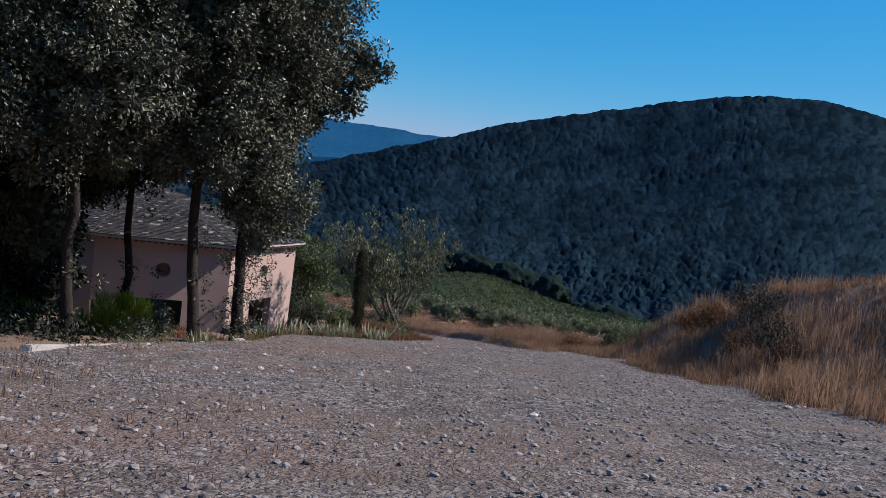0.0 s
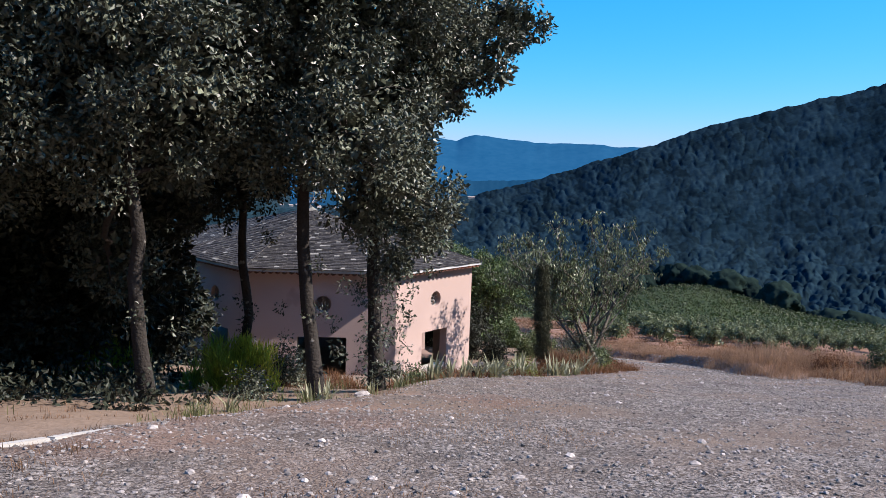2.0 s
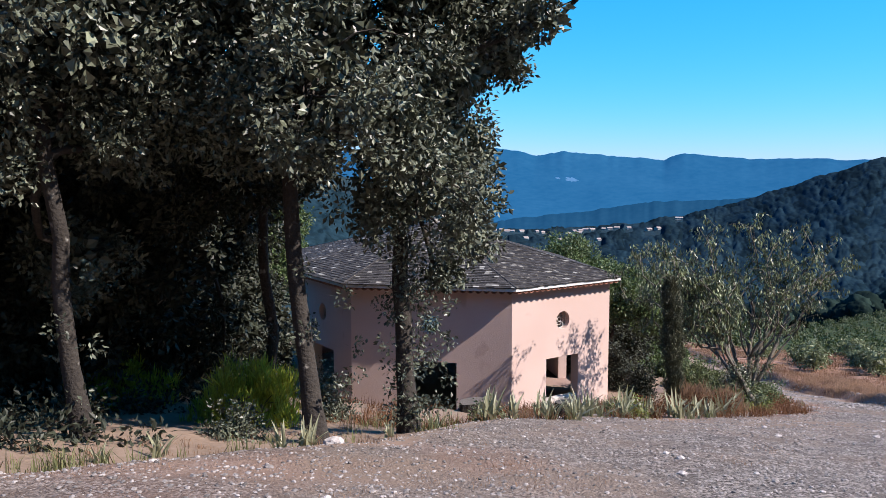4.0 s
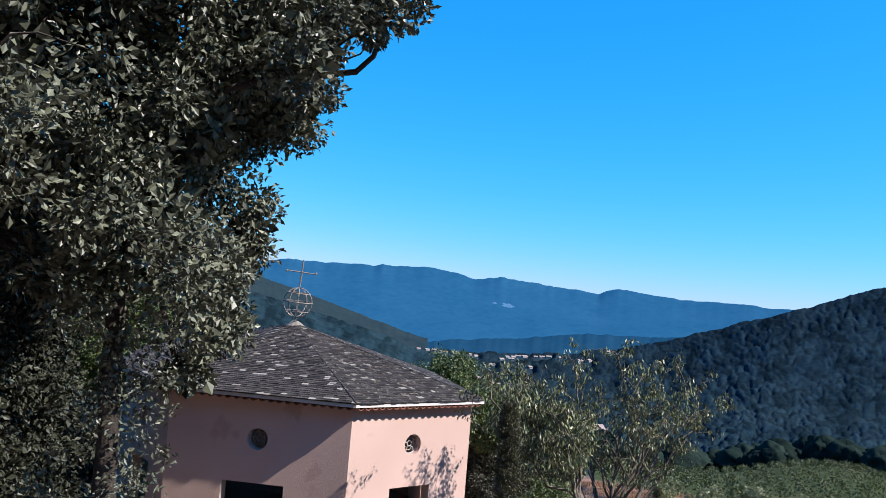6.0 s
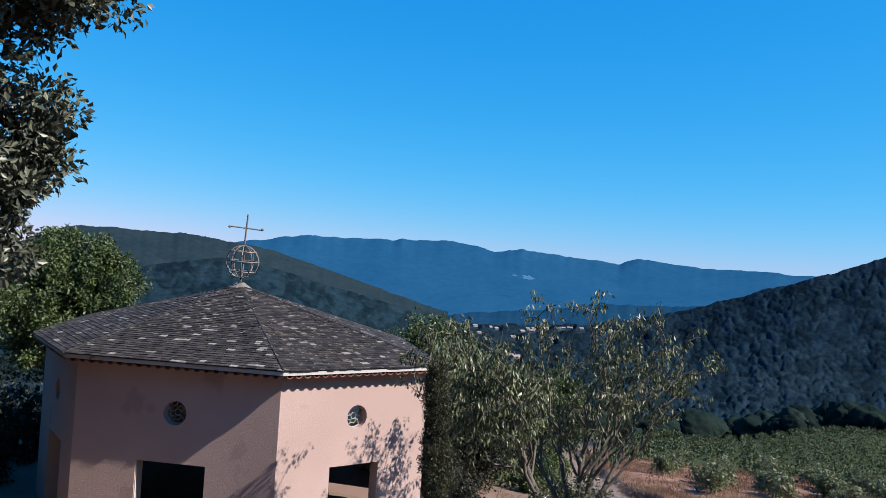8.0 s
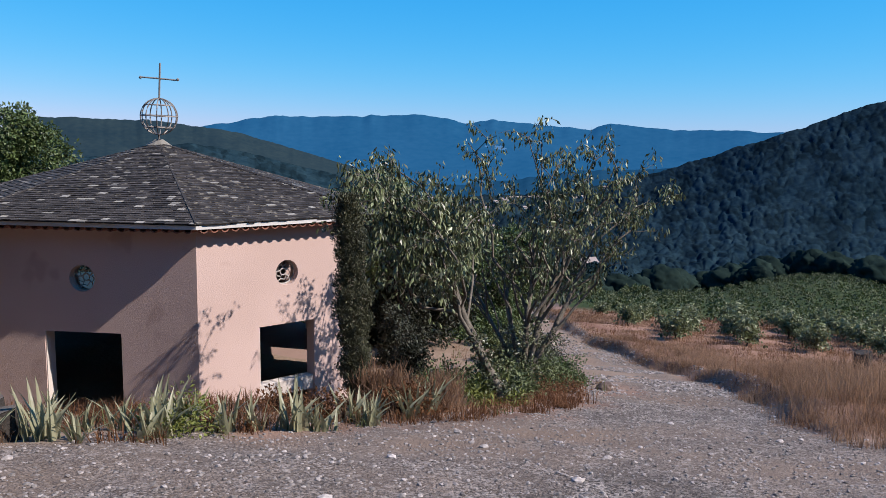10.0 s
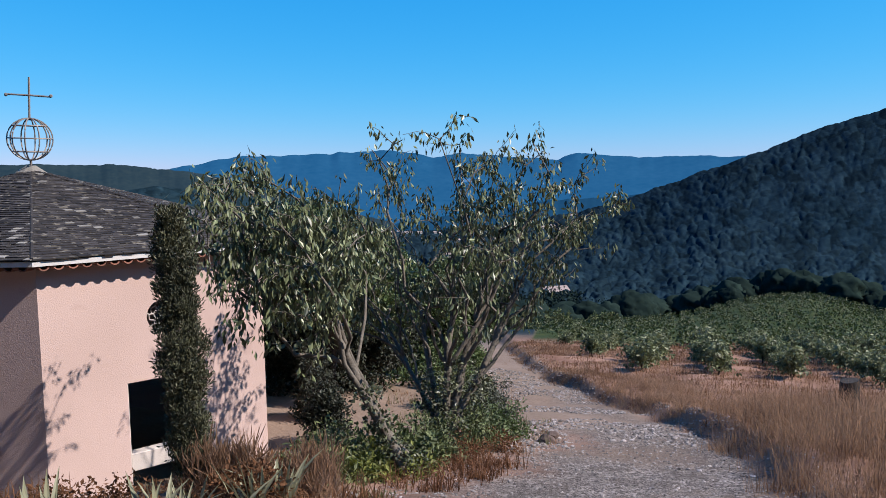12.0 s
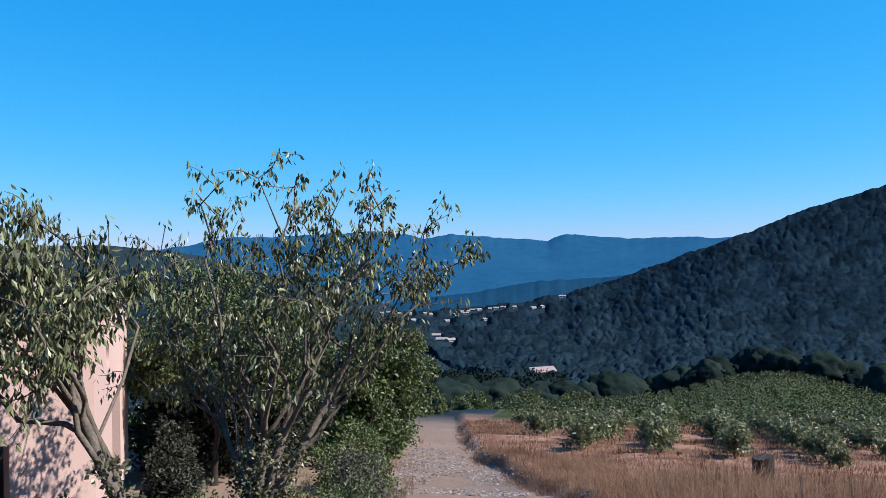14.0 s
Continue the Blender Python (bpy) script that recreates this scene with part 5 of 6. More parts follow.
shrub(4.4, -25.0, 1.0, 0.5, 167, RUST_WEED, "brown dry scrub on the bank", leaf=0.06)
shrub(12.4, -15.2, 1.8, 1.5, 59, SHRUB_LEAF, "grey scrub on the dry bank", leaf=0.07)
shrub(13.2, -13.4, 1.6, 1.3, 60, SHRUB_LEAF, "grey scrub on the dry bank", leaf=0.07)
shrub(11.2, -13.0, 1.0, 0.8, 61, RUST_WEED, "brown thorny scrub at the end of the bank", leaf=0.05)
for k, (x, y, w, h) in enumerate([(14.5, 30, 3.5, 2.0), (18, 37, 4, 2.2), (22.5, 46, 4.5, 2.3), (28, 52, 5, 2.4), (34, 55, 5, 2.4), (12.5, 22, 3.0, 2.0), (40, 56, 5, 2.2), (16.0, 46, 4, 2.4), (25.5, 58, 5, 2.6)]):
    shrub(x, y, w, h, 70 + k, OAK_GREEN if k % 2 else SHRUB_LEAF, "rounded green bush at the edge of the field", group="bushes beyond the field", leaf=0.22, n=7)


# ---- vineyard ----
def vine(x, y, h, seed):
    """A low stock with upright shoots, hung all the way up with leaves."""
    rng = np.random.default_rng(seed)
    z0 = ground_z(x, y) - 0.04
    v = thing("grapevine", (x, y, z0), "leafy pale green grapevine in dry soil", "vine", "grapevines")
    child("stem", raw("stem", *tubes([bent(rng, (0, 0, 0), (0.05, 0.05, h * 0.35), 0.035, 0.025, 5, 0.1)], 6), BARK, True), v)
    canes, c = [], []
    for k in range(15):
        a = rng.uniform(0, 2 * np.pi)
        out = rng.uniform(0.12, 0.62)
        tip = (math.cos(a) * out, math.sin(a) * out, h * rng.uniform(0.62, 1.08) * (1 - 0.35 * out))
        run = bent(rng, (0.04, 0.04, h * 0.25), tip, 0.009, 0.003, 9, 0.09)
        canes.append(run)
        c.extend(run[2:, :3])
        c.append((tip[0] * 1.15, tip[1] * 1.15, tip[2] * 0.45))
    tagged(child("cane_mass", raw("cane_mass", *tubes(canes, 4), PALE_BARK), v), kind="stuff")
    child("foliage", raw("foliage", *leaf_cloud(rng, np.array(c), 0.10, 5, 0.15, 0.62, 0.5), VINE_LEAF), v)
    return v


def vineyard():
    rng = np.random.default_rng(90)
    models = [vine(21.3, 8.4, 1.25, 91), vine(22.6, 11.2, 1.15, 92), vine(20.1, 12.4, 1.1, 93), vine(24.4, 9.4, 1.3, 94)]
    d, across = np.array([0.515, 0.857]), np.array([0.857, -0.515])
    count = 0
    for row in range(-2, 9):
        for k in range(0, 24):
            p = np.array([19.0, 9.0]) + across * (row * 2.5 + rng.normal(0, .1)) + d * (k * 0.95 - 2 - 0.5 * row + rng.normal(0, .15))
            right, _ = toward(p[0], p[1], TRACK_R)
            if right < 2.6 or p[1] < 2 or np.hypot(p[0] - CX, p[1] - CY) > 62 or rng.random() < (0.4 if row < 1 else 0.08):
                continue
            if count > 205:
                break
            copy_thing(models[rng.integers(4)], pose(p[0], p[1], ground_z(*p) - 0.04, 0, 0, rng.uniform(0, 360)) @ Matrix.Scale(rng.uniform(0.7, 1.05), 4))
            count += 1
    # the rows on the knoll beyond
    pts, sz = [], []
    for row in range(-30, 70):
        for k in range(0, 110):
            p = np.array([24.0, 22.0]) + across * row * 2.0 + d * k * 1.2
            r, a = math.hypot(p[0] - CX, p[1] - CY), math.degrees(math.atan2(p[0] - CX, p[1] - CY))
            right, _ = toward(p[0], p[1], TRACK_R)
            if 46 < r < 132 and 21 + max(0, (r - 60) * 0.08) < a < 54 and right > 4:
                pts.append(p + rng.normal(0, .15, 2)), sz.append(rng.uniform(0.5, 0.8))
    pts = np.array(pts)
    z = land(pts[:, 0], pts[:, 1])
    c = np.c_[pts, z + 0.45]
    v, f = leaf_cloud(rng, c, 0.8, 34, 0.18, 0.9, 0.2, 0.6)
    tagged(new("vine_rows", raw("vine_rows", v, f, KNOLL_VINE)), "rows of green vines on the rounded knoll", "vineyard", kind="stuff")


vineyard()

# ---- grasses and flowers ----


def blades(rng, x, y, h, w, lean=0.5):
    """Bent tapering blades standing on the land; vertices and triangles."""
    n = len(x)
    z = land(x, y) - 0.01
    a = rng.uniform(0, 2 * np.pi, n)
    tilt = np.abs(rng.normal(0, lean, n))
    dx, dy = np.cos(a) * tilt * h, np.sin(a) * tilt * h
    b = a + np.pi / 2 + rng.normal(0, .5, n)
    sx, sy = np.cos(b) * w * 0.5, np.sin(b) * w * 0.5
    v = np.stack([np.c_[x - sx, y - sy, z], np.c_[x + sx, y + sy, z], np.c_[x + dx * .35 - sx * .7, y + dy * .35 - sy * .7, z + h * .6], np.c_[x + dx * .35 + sx * .7, y + dy * .35 + sy * .7, z + h * .6], np.c_[x + dx, y + dy, z + h * (1 - tilt * .25)]], 1).reshape(-1, 3)
    k = np.arange(n)[:, None] * 5
    return v, np.concatenate([k + [[0, 1, 3]], k + [[0, 3, 2]], k + [[2, 3, 4]]])


def sown(rng, n, x0, x1, y0, y1, keep, cell=0.7, clump=0.0, seed=1):
    x, y = rng.uniform(x0, x1, n), rng.uniform(y0, y1, n)
    ok = keep(x, y)
    if clump > -1:
        ok &= lattice(x, y, cell, seed) > clump
    return x[ok], y[ok]


def tufts(rng, x, y, each, spread, h, w, lean=0.6):
    """Tufts of blades that lean out from one foot."""
    n = len(x)
    k = np.repeat(np.arange(n), each)
    off = rng.normal(0, 1, (len(k), 2)) * (np.broadcast_to(spread, n)[k])[:, None]
    hh = np.broadcast_to(h, n)[k] * rng.uniform(0.35, 1.1, len(k))
    return blades(rng, x[k] + off[:, 0], y[k] + off[:, 1], hh, np.broadcast_to(w, n)[k], lean)


def grasses():
    rng = np.random.default_rng(100)

    def on_bank(x, y):
        s, a = toward(x, y, BANK)
        return (s > -0.35 + 0.3 * lattice(x, y, .8, 41)) & (s < 9) & (y < -8)
    x, y = sown(rng, 60000, -6, 16, -34, -8, on_bank, 0.6, -0.6)
    v = [blades(rng, x, y, 0.08 + 0.3 * rng.random(len(x)) ** 2, 0.011, 1.0)]
    x, y = sown(rng, 15000, -6, 16, -34, -8, on_bank, 0.9, -0.7, 17)
    v.append(tufts(rng, x, y, 14, 0.06, (0.25 + 0.6 * rng.random(len(x))) * np.clip(0.7 + 0.6 * lattice(x, y, 1.5, 61), 0.3, 1.3), 0.009, 0.55))
    tagged(new("dry_grass", raw("dry_grass", *joined(v), DRY_GRASS)), "tall dry reddish grass on the roadside bank", "grass", kind="stuff")

    x, y = sown(rng, 60000, -4, 15, -33, -11, on_bank, 0.5, -0.5, 14)
    tagged(new("rust_weeds", raw("rust_weeds", *blades(rng, x, y, 0.06 + 0.32 * rng.random(len(x)) ** 2, 0.012, 1.1), RUST_WEED)), "matted rust-brown weeds on the roadside bank", "weeds", kind="stuff")

    def in_field(x, y):
        s, a = toward(x, y, TRACK_R)
        return (s > -0.1 + 0.3 * lattice(x, y, .8, 42)) & (s < 16) & (y > -13)
    x, y = sown(rng, 120000, 8, 34, -13, 26, in_field, 1.6, -0.35, 2)
    near = np.hypot(x - 6, y + 17)
    low = blades(rng, x, y, 0.04 + 0.13 * rng.random(len(x)) ** 2, np.interp(near, [10, 40], [0.011, 0.022]), 1.3)
    x, y = sown(rng, 15000, 8, 34, -13, 26, in_field, 1.5, -0.18, 18)
    side, _ = toward(x, y, TRACK_R)
    near = np.hypot(x - 6, y + 17)
    patch = np.clip(0.75 + 0.55 * lattice(x, y, 1.9, 63) + 0.25 * lattice(x, y, 0.7, 64), 0.15, 1.3) * np.interp(side, [0, 2, 5, 8], [1.15, 1.1, 0.7, 0.5]) * np.interp(y, [-5, 1], [1.0, 0.4])
    high = tufts(rng, x, y, 17, 0.07 + 0.07 * rng.random(len(x)), (0.20 + 0.34 * rng.random(len(x))) * patch, np.interp(near, [10, 40], [0.0055, 0.015]), 0.8)
    tagged(new("dry_grass", raw("dry_grass", *joined([low, high]), DRY_GRASS)), "dry pale tufted grass in the field beside the track", "grass", kind="stuff")

    x, y = sown(rng, 42000, 8, 34, -13, 26, in_field, 0.9, 0.05, 12)
    near = np.hypot(x - 6, y + 17)
    tagged(new("rust_weeds", raw("rust_weeds", *blades(rng, x, y, (0.06 + 0.3 * rng.random(len(x)) ** 2), np.interp(near, [10, 40], [0.010, 0.022]), 0.9), RUST_WEED)), "low rust-brown weeds between the grass of the field", "weeds", kind="stuff")

    def edge(x, y):
        s, a = toward(x, y, TRACK_R)
        return (s > 0.15 + 0.35 * lattice(x, y, .8, 42)) & (s < 2.6) & (y > -14) & (y < 6)
    x, y = sown(rng, 10000, 8, 20, -14, 6, edge, 1.2, -0.25, 15)
    side, _ = toward(x, y, TRACK_R)
    tall = (0.26 + 0.36 * rng.random(len(x))) * np.clip(0.9 + 0.45 * lattice(x, y, 1.1, 64), 0.4, 1.35) * np.interp(side, [0, 0.5], [0.6, 1.0]) * np.interp(y, [-12, -6, 0], [1.15, 0.9, 0.6])
    tagged(new("dry_grass", raw("dry_grass", *tufts(rng, x, y, 15, 0.08, tall, 0.0065, 0.8), DRY_GRASS)), "tall dry tan grass along the track", "grass", kind="stuff")

    def verge(x, y):
        s, a = toward(x, y, VERGE)
        return (s < 0.25 + 0.4 * lattice(x, y, .9, 43)) & (s > -3.2) & (np.hypot(x - CHAPEL[0], y - CHAPEL[1]) > 6.2)
    x, y = sown(rng, 9000, -12, 16, -30, 14, verge, 0.9, -0.1, 3)
    patch = np.clip(0.6 + 0.7 * lattice(x, y, 1.4, 71), 0.2, 1.3)
    tagged(new("dry_grass", raw("dry_grass", *tufts(rng, x, y, 11, 0.05, (0.12 + 0.34 * rng.random(len(x))) * patch * np.interp(y, [-17, -14], [0.45, 1.0]), 0.008, 0.6), DRY_GRASS)), "thin dry grass along the gravel edge", "grass", kind="stuff")
    x, y = sown(rng, 4600, -9, 10, -21, 2, verge, 0.7, 0.25, 4)
    tagged(new("green_grass", raw("green_grass", *tufts(rng, x, y, 10, 0.06, rng.uniform(0.12, 0.38, len(x)), 0.010, 0.7), GREEN_GRASS)), "greenish grass under the trees and along the bank", "grass", kind="stuff")

    def low(x, y):
        s, a = toward(x, y, VERGE)
        return (s < 0.5) & (s > -9) & (np.hypot(x - CHAPEL[0], y - CHAPEL[1]) > 6.3)
    x, y = sown(rng, 5200, -4.5, 7, -15.5, -4.2, low, 0.8, 0.0, 5)
    tagged(new("rust_weeds", raw("rust_weeds", *tufts(rng, x, y, 12, 0.08, rng.uniform(0.08, 0.30, len(x)), 0.012, 1.0), RUST_WEED)), "low rust-red dry weeds on the chapel bank", "weeds", kind="stuff")

    def in_lot(x, y):
        s, a = toward(x, y, VERGE)
        return (s > -0.2) & (s < 4.0)
    x, y = sown(rng, 30000, -11, 3, -31, -16, in_lot, 1.3, 0.25, 6)
    tagged(new("dry_grass", raw("dry_grass", *blades(rng, x, y, rng.uniform(0.02, 0.07, len(x)), 0.006, 1.4), DRY_GRASS)), "sparse short dry grass in the gravel", "grass", kind="stuff")


grasses()


def undergrowth():
    """Scrub behind and beside the chapel; on the oak side its shade is painted into the leaves."""
    rng = np.random.default_rng(140)
    x, y = rng.uniform(-26, -6.6, 1500), rng.uniform(-12.5, 16, 1500)
    ok = (np.hypot(x - CHAPEL[0], y - CHAPEL[1]) > 6.9) & (y > -12.5 + 0.25 * (x + 6))
    x, y = x[ok], y[ok]
    h = rng.uniform(0.3, 1.6, len(x))
    c = np.c_[x, y, land(x, y) + h * 0.6]
    tagged(new("undergrowth", raw("undergrowth", *leaf_cloud(rng, c, h * 0.6, 34, 0.18, 0.5), DARK_SHADE_LEAF)), "dense scrub with painted-in shade on the slope by the chapel", "scrub", kind="stuff")
    x, y = rng.uniform(-22, -6.4, 620), rng.uniform(-18.5, -10.5, 620)
    side, _ = toward(x, y, VERGE)
    ok = (side < -2.4) & (np.hypot(x + 5.9, y + 15.0) > 1.9)
    x, y = x[ok], y[ok]
    h = rng.uniform(0.15, 0.6, len(x))
    c = np.c_[x, y, land(x, y) + h * 0.5]
    tagged(new("undergrowth", raw("undergrowth", *leaf_cloud(rng, c, h * 0.9, 50, 0.10, 0.5), DARK_SHADE_LEAF)), "low plants with painted-in shade under the oaks", "scrub", kind="stuff")
    x, y = rng.uniform(2, 16, 900), rng.uniform(5, 36, 900)
    side, _ = toward(x, y, VERGE)
    ok = (side < -1.2) & (np.hypot(x - CHAPEL[0], y - CHAPEL[1]) > 7.4)
    x, y = x[ok], y[ok]
    h = rng.uniform(0.3, 1.3, len(x))
    c = np.c_[x, y, land(x, y) + h * 0.6]
    tagged(new("undergrowth", raw("undergrowth", *leaf_cloud(rng, c, h * 0.6, 34, 0.18, 0.5), OAK_GREEN)), "dense green scrub below the track", "scrub", kind="stuff")


undergrowth()


def iris(seed):
    rng = np.random.default_rng(seed)
    plant = thing("iris", (0, 0, 0), "clump of sword-shaped pale green iris leaves", "plant", "irises along the bank")
    for k in range(16):
        a, base = rng.uniform(0, 2 * np.pi), rng.normal(0, .07, 2)
        h, tilt, w = rng.uniform(0.30, 0.60), abs(rng.normal(0.45, 0.3)), rng.uniform(0.052, 0.082)
        t = np.linspace(0, 1, 6)
        cx, cy = base[0] + np.cos(a) * tilt * h * t ** 1.6, base[1] + np.sin(a) * tilt * h * t ** 1.6
        cz = h * t * (1 - 0.18 * tilt * t)
        wid = w * (1 - t ** 2.2) * 0.5 + 0.001
        sx, sy = -np.sin(a + .4), np.cos(a + .4)
        v = np.concatenate([np.c_[cx - sx * wid, cy - sy * wid, cz], np.c_[cx + sx * wid, cy + sy * wid, cz], np.c_[cx + np.cos(a) * .006, cy + np.sin(a) * .006, cz]])
        f = [[i, 12 + i, 13 + i, i + 1] for i in range(5)] + [[12 + i, 6 + i, 7 + i, 13 + i] for i in range(5)]
        child("blade", raw("blade", v, f, IRIS_LEAF), plant)
    return plant


def irises():
    rng = random.Random(12)
    models = [iris(111), iris(112), iris(113)]
    spots = [(1.15, -13.2), (1.8, -12.9), (2.9, -12.2), (0.0, -14.2), (-0.6, -14.9), (-0.9, -15.3), (0.6, -14.0), (-0.3, -14.6), (-1.5, -15.2), (-2.2, -15.6), (-2.8, -15.9), (3.4, -12.1), (0.9, -13.6), (-3.5, -16.4), (-4.0, -16.9), (-4.6, -17.4), (-5.3, -17.7), (-6.2, -18.3), (-0.2, -13.8), (1.4, -13.5), (2.5, -12.9), (-1.1, -14.5), (-6.7, -18.7), (4.0, -11.5), (-3.2, -16.6), (0.2, -13.5), (2.1, -12.4), (3.1, -12.5), (-0.7, -14.2), (-1.3, -14.9), (-1.9, -15.3), (0.1, -14.6), (-0.5, -15.2), (3.7, -11.8), (-2.5, -15.9), (-4.9, -17.6), (-5.8, -18.1), (0.5, -13.3), (0.8, -13.9), (1.2, -13.0), (1.5, -13.1), (1.9, -13.1), (2.2, -12.9), (2.4, -12.3), (2.8, -12.4), (-0.1, -13.6), (-0.4, -14.1), (0.3, -14.2), (-0.9, -14.6), (-1.4, -15.5), (-2.0, -15.0), (-0.2, -14.9), (3.2, -12.0), (1.0, -12.7)]
    for k, (x, y) in enumerate(spots):
        m = pose(x, y, ground_z(x, y) - 0.02, 0, 0, rng.uniform(0, 360)) @ Matrix.Scale(rng.uniform(0.65, 1.15), 4)
        if k > 2 and k % 5 in (1, 4):
            continue
        if k < 3:
            models[k].matrix_basis = m
        else:
            copy_thing(models[k % 3], m)


irises()


def stump(x, y, r, h, seed, label, top=CUT_WOOD):
    rng = np.random.default_rng(seed)
    s = thing("tree_stump", (x, y, ground_z(x, y) - 0.05), label, "stump")
    bm = bmesh.new()
    rings = []
    for t, k in ((0, 1.3), (0.35, 1.05), (1.0, 1.0)):
        rings.append([bm.verts.new((r * k * (1 + 0.12 * math.sin(3 * a + seed)) * math.cos(a), r * k * (1 + 0.1 * math.cos(2 * a)) * math.sin(a), h * t + (0.03 * math.cos(a) if t == 1 else 0))) for a in np.linspace(0, 2 * math.pi, 16, endpoint=False)])
    for a, b in zip(rings[:-1], rings[1:]):
        for i in range(16):
            bm.faces.new((a[i], a[(i + 1) % 16], b[(i + 1) % 16], b[i]))
    part("bark", bm, BARK, s)
    bm = bmesh.new()
    bm.faces.new([bm.verts.new(v) for v in [(r * (1 + 0.12 * math.sin(3 * a + seed)) * .99 * math.cos(a), r * (1 + 0.1 * math.cos(2 * a)) * .99 * math.sin(a), h + 0.004 + 0.03 * math.cos(a)) for a in np.linspace(0, 2 * math.pi, 16, endpoint=False)]])
    part("cut_face", bm, top, s, "weathered cut face")


stump(-0.35, -14.1, 0.14, 0.32, 1, "cut grey tree stump among the irises")
stump(-1.45, -11.2, 0.28, 0.25, 2, "broad low grey tree stump among the irises")
stump(15.95, -5.1, 0.19, 0.68, 3, "short dark tree stump in the dry grass", BARK)


def boulder(x, y, sx, sy, sz, seed, mat, label):
    rng = np.random.default_rng(seed)
    bm = bmesh.new()
    bmesh.ops.create_icosphere(bm, subdivisions=2, radius=1.0)
    cuts = rng.normal(0, 1, (9, 3))
    cuts /= np.linalg.norm(cuts, axis=1)[:, None]
    for v in bm.verts:
        over = max(0.0, max(float(np.dot(c, v.co)) for c in cuts) - 0.72)
        v.co *= 1 - over * 0.9 + rng.uniform(-0.05, 0.05)
        v.co = Vector((v.co.x * sx, v.co.y * sy, max(v.co.z, -0.4) * sz))
    b = part("boulder", bm, mat)
    b.location = (x, y, ground_z(x, y) + sz * 0.2)
    b.rotation_euler[2] = rng.uniform(0, 3)
    tagged(b, label, "rock")


boulder(-4.25, -18.4, 0.15, 0.11, 0.08, 1, STONE, "pale rough rock at the foot of the oaks")
boulder(8.6, -6.7, 0.20, 0.16, 0.13, 2, BROWN_ROCK, "brown rock at the edge of the track")
boulder(8.9, -6.2, 0.14, 0.12, 0.10, 3, BROWN_ROCK, "brown rock at the edge of the track")
boulder(6.6, -1.5, 0.45, 0.3, 0.08, 5, BROWN_ROCK, "flat brown rock behind the fruit trees")


def kerb():
    k = thing("kerb_beam", (-8.2, -23.15, ground_z(-8.2, -23.15)), "pale weathered beam edging the paved yard", "kerb")
    k.rotation_euler[2] = math.atan2(1.5, 1.0)
    for x0, x1 in ((-2.0, -0.98), (-0.95, -0.02), (0.01, 0.92)):
        bm = bmesh.new()
        box_bm(bm, x0, x1, -0.05, 0.05, -0.08, 0.03)
        bmesh.ops.rotate(bm, cent=(0, 0, 0), matrix=Matrix.Rotation(0.24, 3, "Y"), verts=bm.verts)
        bmesh.ops.bevel(bm, geom=bm.edges[:], offset=0.015, segments=2, affect="EDGES")
        part("block", bm, PALE_STONE, k)


kerb()

# ---- loose stones, and the roof's slates ----


def loose_stones():
    rng = np.random.default_rng(120)
    shapes = []
    for k in range(6):
        v = np.array([(1, 0, 0), (-1, 0, 0), (0, 1, 0), (0, -1, 0), (0, 0, 1), (0, 0, -1.0)]) * rng.uniform(0.75, 1.2, (6, 1)) + rng.normal(0, .15, (6, 3))
        f = np.array([(0, 2, 4), (2, 1, 4), (1, 3, 4), (3, 0, 4), (2, 0, 5), (1, 2, 5), (3, 1, 5), (0, 3, 5)])
        v[:, 2] *= 0.5
        v[:, 0] *= 1.25
        shapes.append((v, f))

    def lot(x, y):
        left, _ = toward(x, y, VERGE)
        bank, _ = toward(x, y, BANK)
        right, _ = toward(x, y, TRACK_R)
        return (left > -0.5) & (np.where(y < -13.5, bank, right) < 0.4)
    x, y = sown(rng, 105000, -12, 14, -32.5, -6, lot, 1.2, -0.85, 51)
    size = 0.007 + 0.018 * rng.random(len(x)) ** 2.4
    x2, y2 = sown(rng, 26000, 7, 18, -8, 12, lot, 1.2, -0.3, 53)
    x, y = np.r_[x, x2], np.r_[y, y2]
    size = np.r_[size, 0.014 + 0.035 * rng.random(len(x2)) ** 2.5]
    fine = size < 0.018
    at = np.c_[x, y, land(x, y) + size * 0.1]
    rounder = [rough_lump(400 + k) for k in range(6)]
    v, f = joined([scatter(shapes, at[fine], size[fine], rng), scatter(rounder, at[~fine], size[~fine], rng, (0.5, 0.8))])
    tagged(new("gravel", raw("gravel", v, f, STONE)), "loose grey and mauve gravel on the lot and track", "gravel", kind="stuff")
    meshes = [raw("stone", v * (0.05, 0.04, 0.03), f, STONE) for v, f in [blob_shape(1, 300 + k) for k in range(6)]]
    x, y = sown(rng, 700, -10, 13, -30, 0, lot, 1.2, -0.4, 52)
    heap = thing("scattered_stones", (0, 0, 0), "larger angular stones scattered over the gravel", "stones")
    for k in range(min(295, len(x))):
        s = child("stone", meshes[k % 6], heap)
        s.matrix_local = pose(x[k], y[k], ground_z(x[k], y[k]) + 0.005, 0, 0, rng.uniform(0, 360)) @ Matrix.Scale(0.35 + 0.95 * rng.random() ** 1.6, 4)


loose_stones()


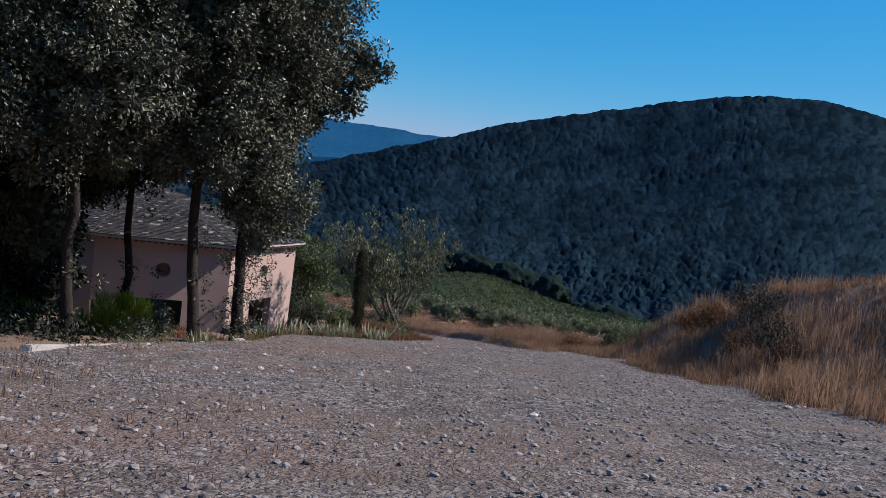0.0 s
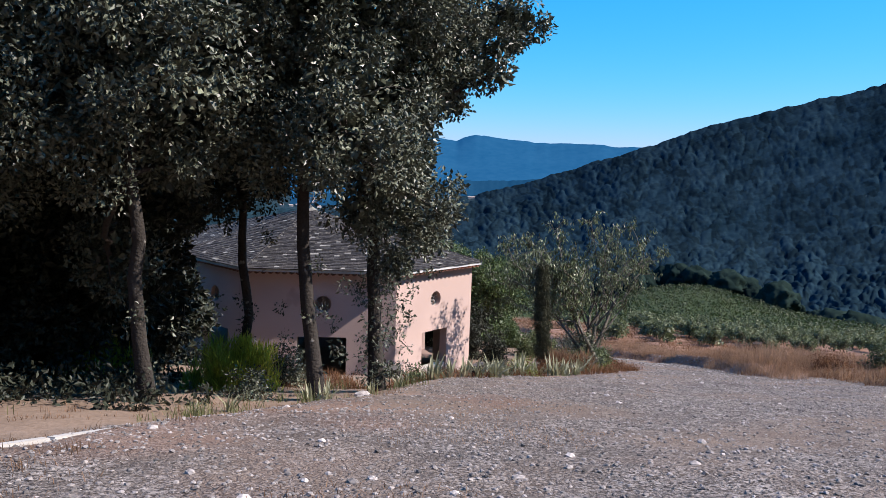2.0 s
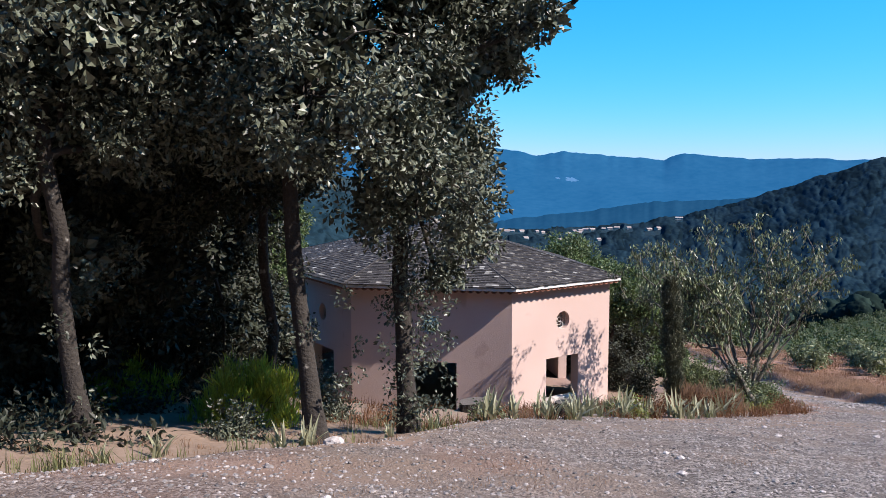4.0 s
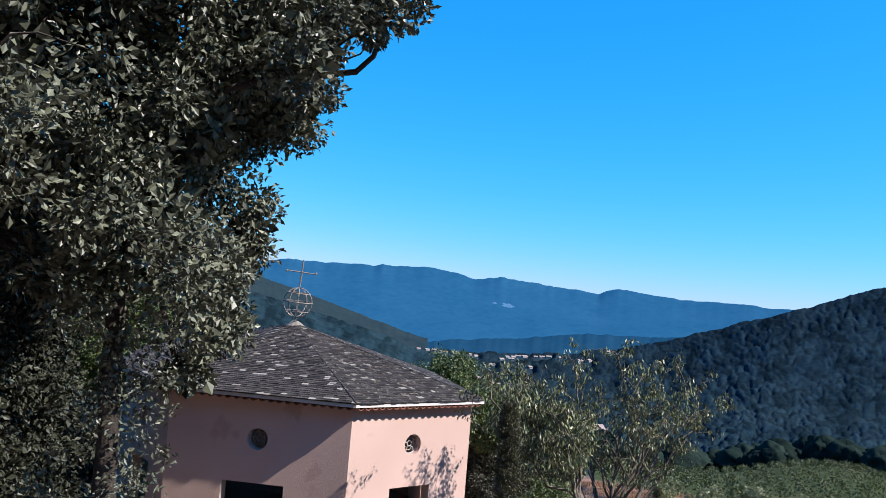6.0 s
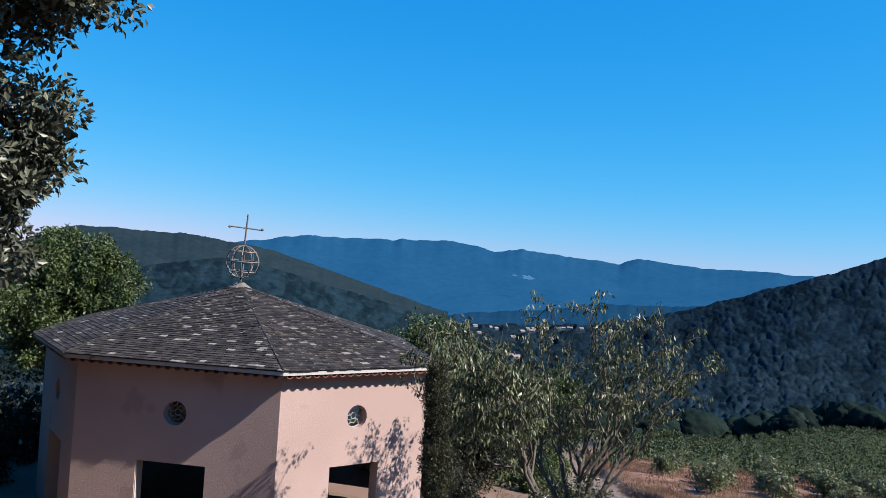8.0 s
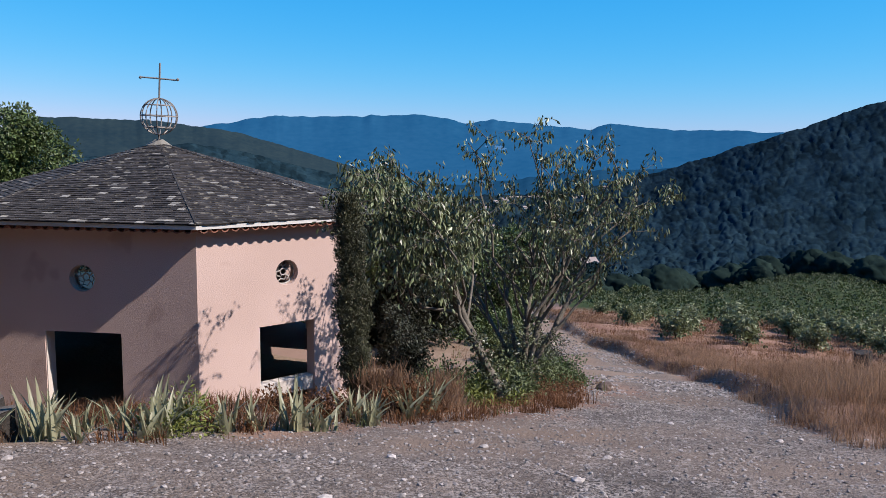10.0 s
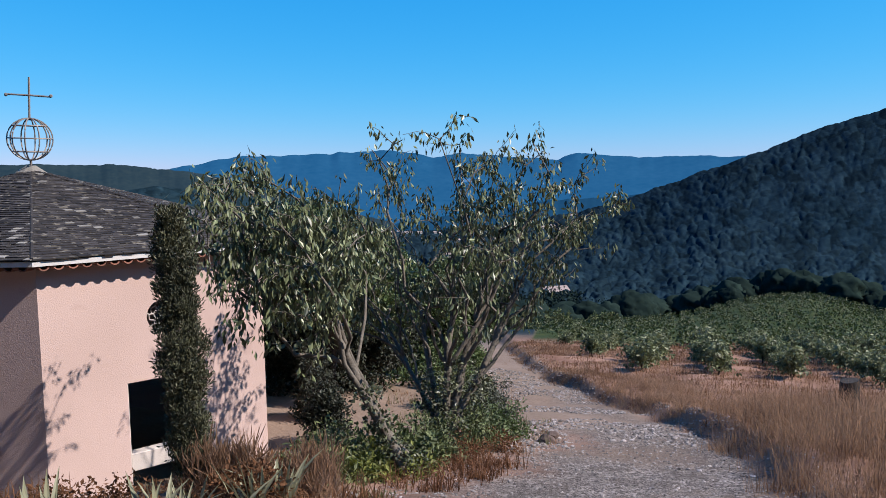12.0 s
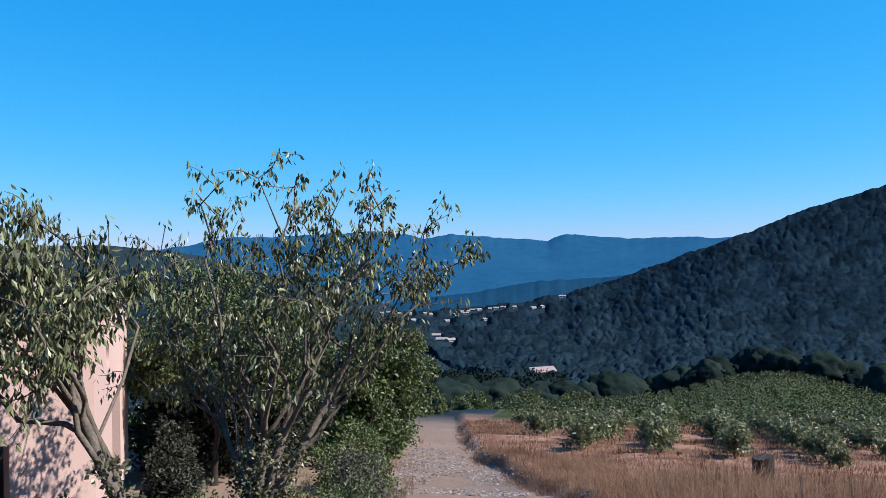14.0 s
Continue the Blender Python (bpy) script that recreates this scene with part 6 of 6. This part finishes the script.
def slates():
    """Courses of slates on the eight roof slopes."""
    rng = np.random.default_rng(130)
    apex = Vector((*CHAPEL, APEX_Z))
    v0 = np.array([(-.5, 0, .0), (.5, 0, .0), (.5, 1, .0), (-.5, 1, .0), (-.5, 0, .022), (.5, 0, .022), (.5, 1, .004), (-.5, 1, .004)])
    f0 = np.array([(0, 1, 2, 3), (4, 7, 6, 5), (0, 4, 5, 1), (1, 5, 6, 2), (2, 6, 7, 3), (3, 7, 4, 0)])
    pool = {}
    for key, mat in (("plain", SLATE), ("pale", LICHEN)):
        w = v0 * (1, 1, 1)
        pool[key] = raw("slate", w, f0, mat)
    many = {"plain": [], "pale": []}
    singles = 0
    for i in range(8):
        a, b = Vector((*EAVE[i], EAVE_Z + 0.03)), Vector((*EAVE[(i + 1) % 8], EAVE_Z + 0.03))
        u = (b - a).normalized()
        mid = (a + b) / 2
        foot = a + u * (apex - a).dot(u)
        up = apex - foot
        slope = up.length
        up.normalize()
        nrm = u.cross(up)
        step = 0.135
        rows = int(slope / step)
        for rrow in range(rows):
            t = rrow * step / slope
            lo, hi = a + (apex - a) * t, b + (apex - b) * t
            ln = (hi - lo).length
            if ln < 0.12:
                continue
            x = -0.1 * rng.random()
            while x < ln - 0.05:
                w = rng.uniform(0.12, 0.22)
                x0, x1 = max(x, 0.0), min(x + w, ln)
                if x1 - x0 > 0.05:
                    c = lo + u * ((x0 + x1) / 2) + nrm * (0.012 + rng.uniform(0, 0.008)) - up * (0.03 + rng.uniform(-.012, .012))
                    pale = rng.random() < (0.03 if i != 1 else 0.06) + (0.25 if t > 0.9 else 0)
                    m = Matrix((u * (x1 - x0 - 0.004), up * (step * 1.55), nrm)).transposed().to_4x4()
                    m.translation = c
                    key = "pale" if pale else "plain"
                    if singles < 300 and i in (1, 2) and t < 0.36:
                        s = child("slate", pool[key], chapel_roof)
                        s.matrix_local = m
                        singles += 1
                    else:
                        many[key].append(m)
                x += w
    for key, mat in (("plain", SLATE), ("pale", LICHEN)):
        mm = np.array([np.array(m) for m in many[key]])
        v = np.einsum("nij,kj->nki", mm[:, :3, :3], v0) + mm[:, None, :3, 3]
        f = (f0[None] + (np.arange(len(mm)) * 8)[:, None, None]).reshape(-1, 4)
        ob = child("slate_cover", raw("slate_cover", v.reshape(-1, 3), f, mat), chapel_roof, "dark slates" if key == "plain" else "pale lichened slates")
        tagged(ob, kind="stuff")
    # hip caps
    for i in range(8):
        a = Vector((*EAVE[i], EAVE_Z + 0.05))
        run = [(*(a + (apex - a) * t + Vector((0, 0, 0.004))), 0.03) for t in np.linspace(0, 0.98, 12)]
        child("hip", raw("hip", *tubes([run], 6), SLATE), chapel_roof)


slates()
